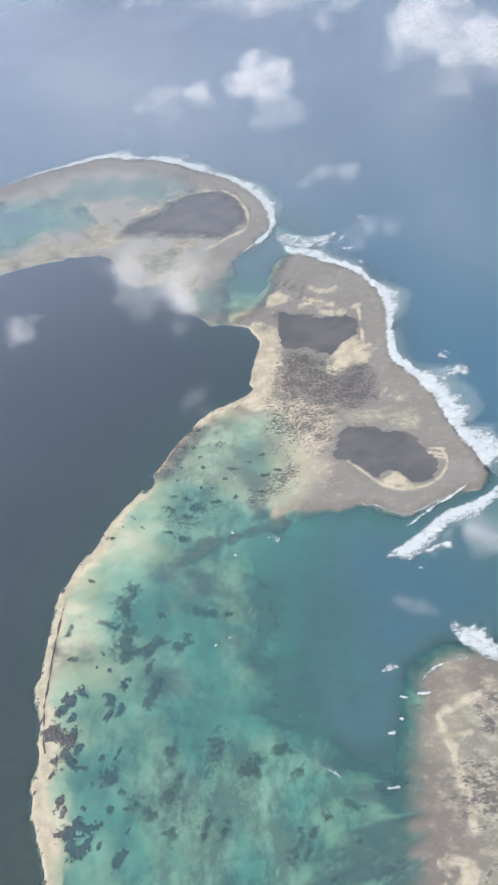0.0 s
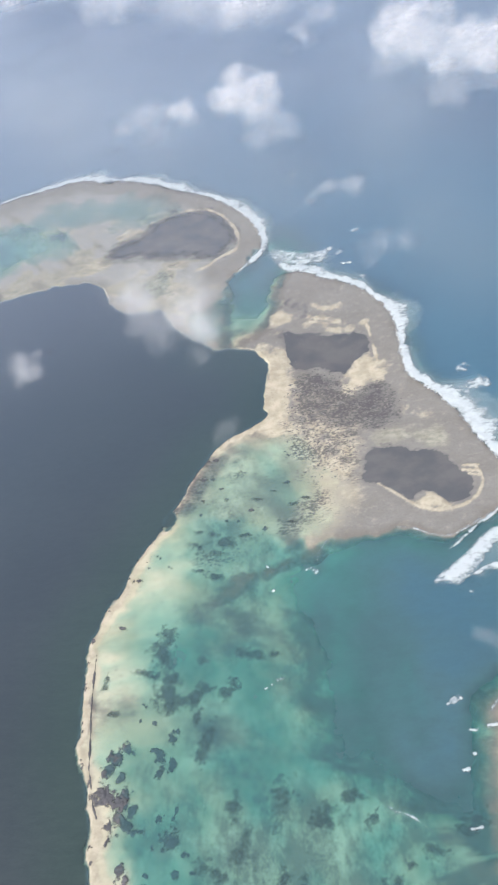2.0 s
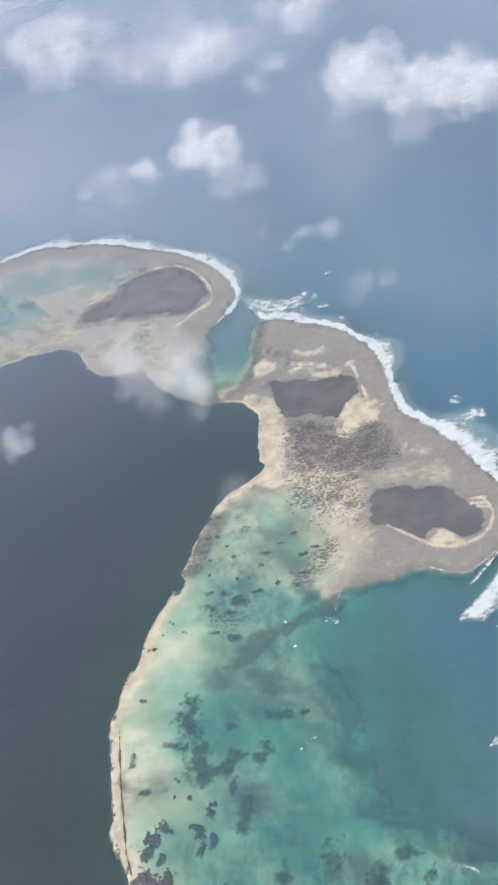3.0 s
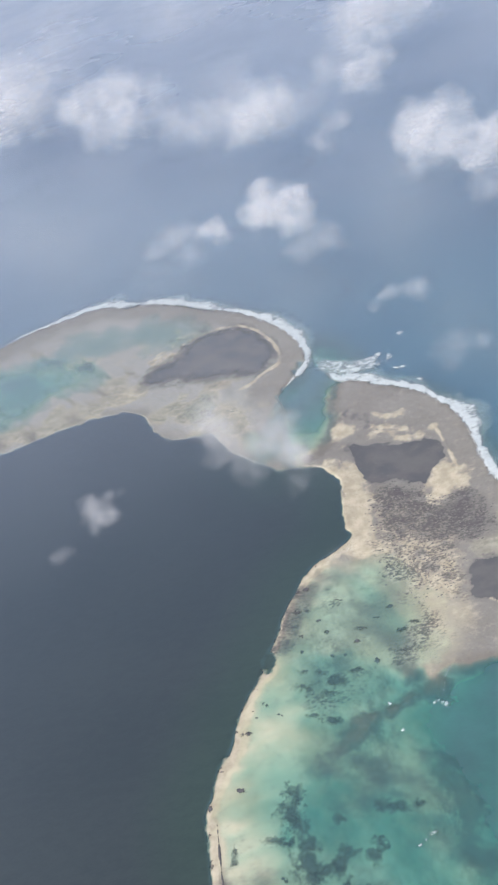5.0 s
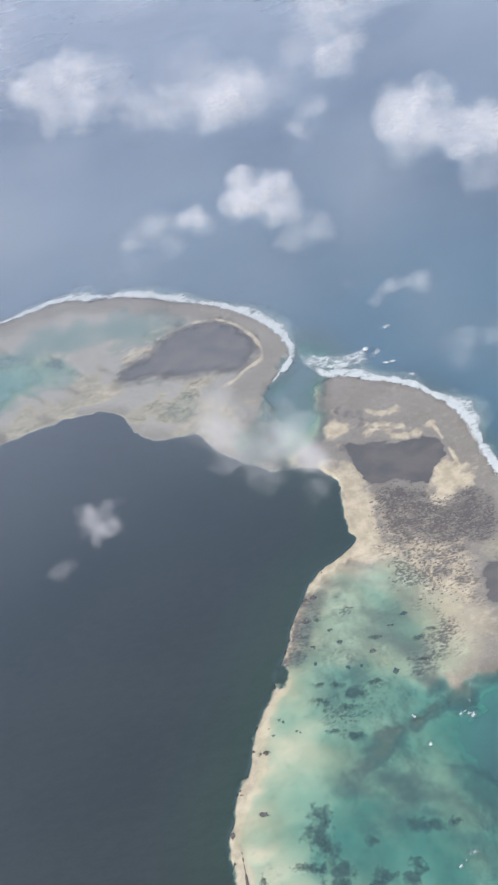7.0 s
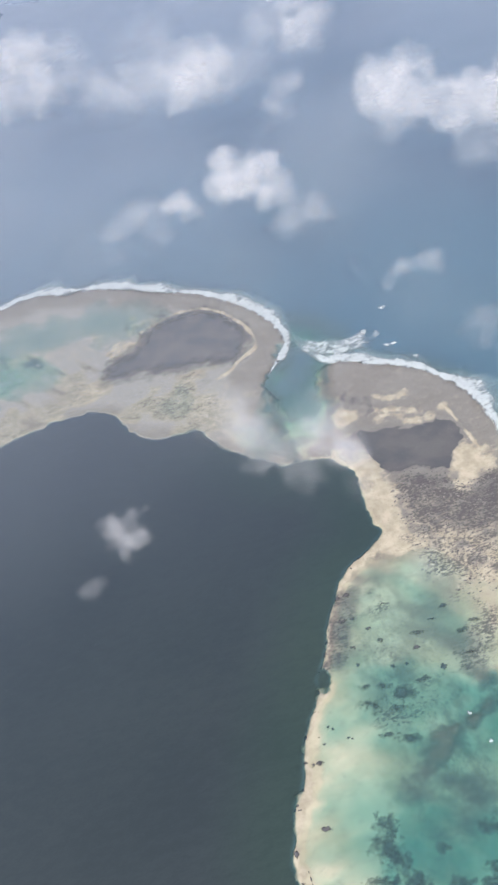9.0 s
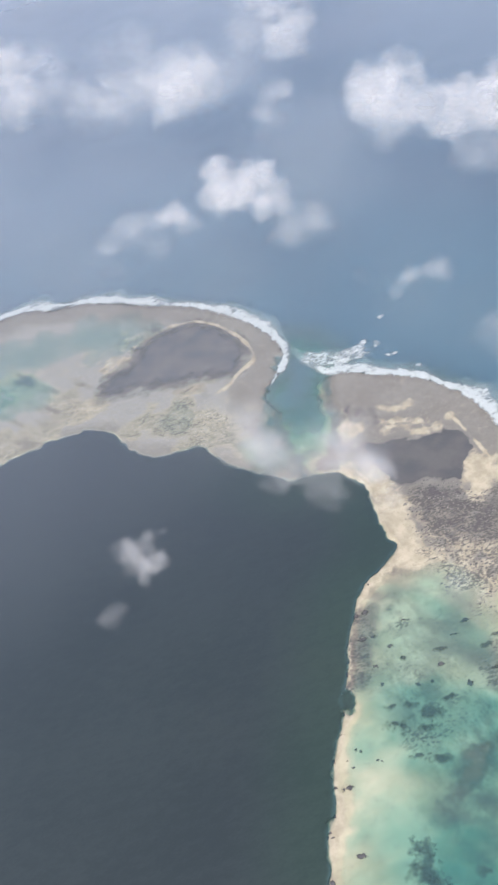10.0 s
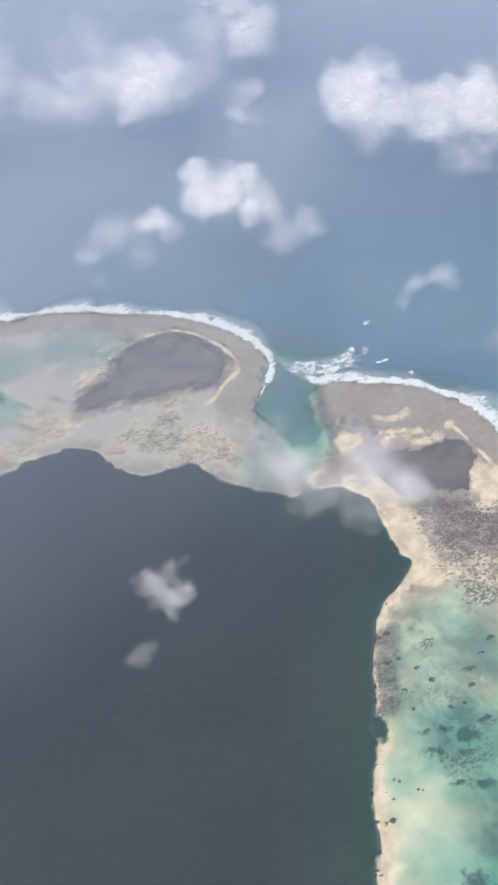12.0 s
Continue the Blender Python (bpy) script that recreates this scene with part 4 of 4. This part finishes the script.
ledge(LEDGE, 0.6, "thin dark ledge of beach rock along the spit")
ledge(WALL_B, 0.5, "short dark ledge of beach rock on sand")
shore = smooth_line(LAGOON_COAST_NEAR, False, 1)
for k in range(46):
    x, y = shore[int(random.random() ** 0.8 * (len(shore) - 1))] + np.array([random.uniform(0.0, 3.5), random.uniform(-3, 3)])
    coral_patch("coral_rock", x, y, random.uniform(0.5, 1.8), random.uniform(0.6, 2.6), 0.6, 600 + k, "low dark coral rock on the lagoon shore", "rock", "rocks along the lagoon shore", 0.6)


def rubble_field():
    """Low dark lumps of dead coral strewn over the middle of the island."""
    rng = np.random.default_rng(5)
    box = np.array(RUBBLE + MUD, float)
    at = rng.uniform(box.min(0), box.max(0), (9000, 2))
    share = np.maximum(step(-10, 6, zone(RUBBLE, at[:, 0], at[:, 1])) * 0.3, 0.7 * step(-10, 5, zone(MUD, at[:, 0], at[:, 1]))) * step(-0.2, 0.35, fbm(at[:, 0] * 0.6, at[:, 1] * 1.4, 6, 131, 3) + 0.1)
    at = at[rng.uniform(0, 1, len(at)) < share][:1300]
    ring = np.linspace(0, 2 * math.pi, 7)[:-1]
    verts, faces = [], []
    for k, (x, y) in enumerate(at):
        r, high, turn, base = rng.uniform(0.3, 0.95), rng.uniform(0.2, 0.55), rng.uniform(0, 3), float(ground_height(np.array(x), np.array(y)))
        wide = r * rng.uniform(0.7, 1.25, 6)
        verts += [(x + 1.35 * a * math.cos(t + turn), y + 0.75 * a * math.sin(t + turn), base) for a, t in zip(wide, ring)]
        verts += [(x + 0.6 * a * math.cos(t + turn), y + 0.4 * a * math.sin(t + turn), base + high) for a, t in zip(wide, ring)]
        verts.append((x, y, base + 1.2 * high))
        o = 13 * k
        faces += [(o + i, o + (i + 1) % 6, o + 6 + (i + 1) % 6, o + 6 + i) for i in range(6)] + [(o + 6 + i, o + 6 + (i + 1) % 6, o + 12, o + 12) for i in range(6)]
    me = bpy.data.meshes.new("coral_rubble")
    me.from_pydata(verts, [], [f if f[2] != f[3] else f[:3] for f in faces])
    me.materials.append(RUBBLE_STONE)
    return tagged(new("coral_rubble", me), "scattered dark lumps of dead coral on sand and mud", "rubble", kind="stuff")


rubble_field()


# ---- surf ----
def surf(name, line, inner, outer, seed, label, thin=0.0):
    """A band of broken water along a reef edge: inner metres to its landward side, outer metres to seaward."""
    p = np.array(line, float)
    widths = np.atleast_1d(np.array(outer, float))
    reach = max(abs(inner), widths.max()) + 14
    lo, hi = p.min(0) - reach, p.max(0) + reach
    gx, gy = np.arange(lo[0], hi[0], 1.0), np.arange(lo[1], hi[1], 1.0)
    GX, GY = np.meshgrid(gx, gy)
    q = smooth_line(line, False)
    best, side, along = np.full(GX.shape, 1e9), np.zeros(GX.shape), np.zeros(GX.shape)
    run = 0.0
    for (ax, ay), (bx, by) in zip(q[:-1], q[1:]):
        ux, uy = bx - ax, by - ay
        long = math.hypot(ux, uy) + 1e-9
        s = np.clip(((GX - ax) * ux + (GY - ay) * uy) / long**2, 0, 1)
        d = np.hypot(GX - ax - s * ux, GY - ay - s * uy)
        closer = d < best
        best = np.where(closer, d, best)
        side = np.where(closer, np.sign(-(GX - ax) * uy + (GY - ay) * ux), side)
        along = np.where(closer, run + s * long, along)
        run += long
    out = best * side
    outer = np.interp(along / run, np.linspace(0, 1, len(widths)), widths) if len(widths) > 1 else np.full(GX.shape, widths[0])
    vary = outer * (1 + 0.55 * fbm(along, along * 0, 28, seed, 3)) + np.minimum(2.5, 0.3 * outer) * fbm(GX, GY, 9, seed + 3, 3)
    s = np.minimum(out + inner, vary - out)
    ends = np.minimum(along, run - along)
    s = np.minimum(s, ends * 0.6 + 1.0)
    cover = np.clip(s / np.minimum(4.0, outer), -1, 0.95) * (1 - thin) - 0.85 * step(0.2, 1.0, out / np.maximum(vary, 1))
    z = 0.75 + 0.5 * fbm(GX, GY, 5, seed + 7, 3) + 0.3 * np.clip(s, 0, 3)
    whole = tagged(new(name), label, "surf")
    crest = grid_mesh("crest", gx, gy, z, FOAM, {"cover": cover, "froth": np.full(GX.shape, 0.88)}, s > -3.0)
    s2 = np.minimum(np.minimum(out + inner + 1, vary * 1.5 + 4 - out), ends * 0.3)
    wash = grid_mesh("wash", gx, gy, z * 0 + 0.3, WASH, {"cover": np.clip(s2 / 16.0, -1, 0.7) - 0.15, "froth": np.full(GX.shape, 0.42)}, s2 > 0.0)
    crest.parent = wash.parent = whole
    tagged(wash, "thin milky foam drifting behind the crest")
    return whole


surf("surf", FAR_SURF[:17], 3, (4, 4, 4, 11, 16, 6, 14, 14, 13, 14, 15, 16, 13, 5), 12, "broad white surf breaking on the outer reef edge")
surf("surf", FAR_SURF[15:], 1.5, 3, 13, "thin white surf inside the reef channel")
surf("surf", CHANNEL_HEAD_SURF, 13, 8, 24, "scattered white breakers at the channel mouth", 0.4)
surf("surf", MIDDLE_SURF, 3, (9, 11, 9, 10, 12, 13, 14, 13, 17, 20, 24, 27), 15, "broad white surf rolling onto the reef flat")
surf("surf", POINT_SURF, 3.0, 20, 16, "white breakers trailing off the reef point")
surf("surf", POINT_FOOT, 2.0, 5, 28, "white foot of the breakers off the reef point", 0.1)
surf("surf", POINT_INNER, 2.0, 2.6, 26, "second line of breakers inside the reef point", 0.25)
surf("surf", NEAR_SURF, 3, 14, 17, "white breaker curling onto the near reef")
surf("surf", MIDDLE_SOUTH[3:9], 1, 2.2, 18, "thin white surf on the sheltered reef edge", 0.3)
surf("surf", OPEN_BREAK, 0.8, 2.0, 19, "long thin white breaker on a sunken reef", -0.2)
surf("surf", RIDGE_BREAK, 0.5, 0.9, 20, "thin white breaker on the sunken ridge", 0.1)
surf("surf", APRON_BREAK, 1.0, 2.2, 21, "thin white surf on the near reef apron", 0.2)
for k, (x, y, a, b) in enumerate(BREAKERS + BREAKERS_FAR):
    r = max(a, b) * 2
    gx, gy = np.linspace(x - r, x + r, 22), np.linspace(y - r, y + r, 22)
    GX, GY = np.meshgrid(gx, gy)
    s = 1 - np.sqrt(((GX - x) / (1.15 * a)) ** 2 + ((GY - y) / b) ** 2) + 0.75 * fbm(GX, GY, 0.8 * max(a, b), 500 + k, 4)
    tagged(grid_mesh("breaking_wave", gx, gy, 0.6 + 0.5 * np.clip(s, 0, 1) + 0.2 * fbm(GX, GY, 2, 510 + k, 2), FOAM, {"cover": np.clip(s * 1.3, -1, 0.8), "froth": np.full(GX.shape, 0.85)}, s > -0.35), "small white breaking wave on open water", "wave", "scattered breakers")


# ---- clouds ----
def cloud(lobes, mid, seed, label, layers=5):
    """A cloud of stacked vapour layers, dense where its lobes swell."""
    rng = random.Random(seed)
    puffs = []
    for x, y, r, w in lobes:
        z = mid + rng.uniform(-0.1, 0.15) * r
        puffs.append((x, y, z, 0.8 * r, w))
        for _ in range(2):
            a, out = rng.uniform(0, 2 * math.pi), rng.uniform(0.5, 1.2) * r
            puffs.append((x + out * math.cos(a), y + out * math.sin(a), z, rng.uniform(0.5, 0.8) * r, 0.5 * w + 0.06))
        for _ in range(9):
            a, out, up = rng.uniform(0, 2 * math.pi), rng.uniform(0.4, 1.15) * r, rng.uniform(-0.25, 0.75) * r
            puffs.append((x + out * math.cos(a), y + out * math.sin(a), z + up * (1.2 - out / r), rng.uniform(0.25, 0.55) * r, w * rng.uniform(0.55, 1.0)))
    low = min(z - 0.7 * r for x, y, z, r, w in puffs)
    height = max(z + 0.8 * r for x, y, z, r, w in puffs) - low
    lo = np.array([min(x - 1.9 * r - 16 for x, y, z, r, w in puffs), min(y - 1.9 * r - 16 for x, y, z, r, w in puffs)])
    hi = np.array([max(x + 1.9 * r + 16 for x, y, z, r, w in puffs), max(y + 1.9 * r + 16 for x, y, z, r, w in puffs)])
    pitch = max(1.6, (hi - lo).max() / 90)
    gx, gy = np.arange(lo[0], hi[0], pitch), np.arange(lo[1], hi[1], pitch)
    GX, GY = np.meshgrid(gx, gy)
    nx = len(gx)
    verts, faces, dense, cover, count = [], [], [], [], 0
    for k in range(layers):
        h = low + height * (k + 0.5) / layers
        Z = np.full(GX.shape, h)
        d, c, total = np.zeros(GX.shape), np.zeros(GX.shape), np.full(GX.shape, 1e-6)
        for x, y, z, r, w in puffs:
            q = np.sqrt((GX - x) ** 2 + (GY - y) ** 2 + (Z - z) ** 2) / (1.25 * r)
            e = np.exp(4.0 * (1.0 - q))
            d, c, total = d + e, c + e * w, total + e
        d = np.log(d + 1e-6) / 4.0 * 1.2 - 0.2
        a = (np.arange(len(gy) - 1)[:, None] * nx + np.arange(nx - 1)[None, :]).ravel()
        f = np.stack([a, a + 1, a + nx + 1, a + nx], 1)
        f = f[(d.ravel()[f] > -0.65).any(1)]
        verts.append(np.stack([GX, GY, Z], -1).reshape(-1, 3))
        dense.append(d.ravel())
        cover.append((0.025 + 0.66 * np.clip(c / total - 0.2, 0, 1) ** 1.3).ravel())
        faces.append(f + count)
        count += GX.size
    verts, faces, dense, cover = np.concatenate(verts), np.concatenate(faces), np.concatenate(dense), np.concatenate(cover)
    used = np.zeros(len(verts), bool)
    used[faces] = True
    index = np.cumsum(used) - 1
    return tagged(raw_mesh("cloud", verts[used], index[faces], CLOUD, {"dense": dense[used], "cover": cover[used]}), label, "cloud")


for k, (name, (middle_height, lobes)) in enumerate(CLOUDS.items()):
    thick = max(w for x, y, r, w in lobes)
    cloud(lobes, middle_height, 700 + 10 * k, "puffy white cumulus cloud over the sea" if thick > 0.7 else "thin wispy veil of white cloud", 9 if thick > 0.7 else 6)


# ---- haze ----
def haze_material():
    """Stand-in for distance haze: a sheet that lets most light through, scatters the rest."""
    m, n, l, p = material("distance_haze_sheet")
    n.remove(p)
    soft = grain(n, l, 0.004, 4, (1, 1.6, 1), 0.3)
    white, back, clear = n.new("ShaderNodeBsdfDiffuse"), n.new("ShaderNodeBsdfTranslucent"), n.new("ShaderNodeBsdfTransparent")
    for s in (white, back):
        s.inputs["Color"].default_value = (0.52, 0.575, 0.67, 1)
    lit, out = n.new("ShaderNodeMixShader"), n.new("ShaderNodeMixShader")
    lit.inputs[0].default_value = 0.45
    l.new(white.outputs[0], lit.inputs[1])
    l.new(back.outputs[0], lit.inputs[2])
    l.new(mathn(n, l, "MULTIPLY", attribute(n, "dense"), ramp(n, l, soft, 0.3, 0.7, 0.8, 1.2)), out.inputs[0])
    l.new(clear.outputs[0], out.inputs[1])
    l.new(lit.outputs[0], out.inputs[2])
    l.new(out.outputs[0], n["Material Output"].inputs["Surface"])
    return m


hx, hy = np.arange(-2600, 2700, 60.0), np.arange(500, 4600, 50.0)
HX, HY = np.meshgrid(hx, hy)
# added sheet: opacity set to rise with y, painting in the paling of distance
haze_opacity = 0.10 * step(560, 780, HY) + 0.14 * step(700, 1050, HY) + 0.2 * step(950, 1900, HY)
tagged(grid_mesh("haze", hx, hy, 45 + 8 * fbm(HX, HY, 500, 61, 2), haze_material(), {"dense": haze_opacity}), "thin grey-lilac sheet standing in for distance haze, denser farther out", "haze", kind="structure")
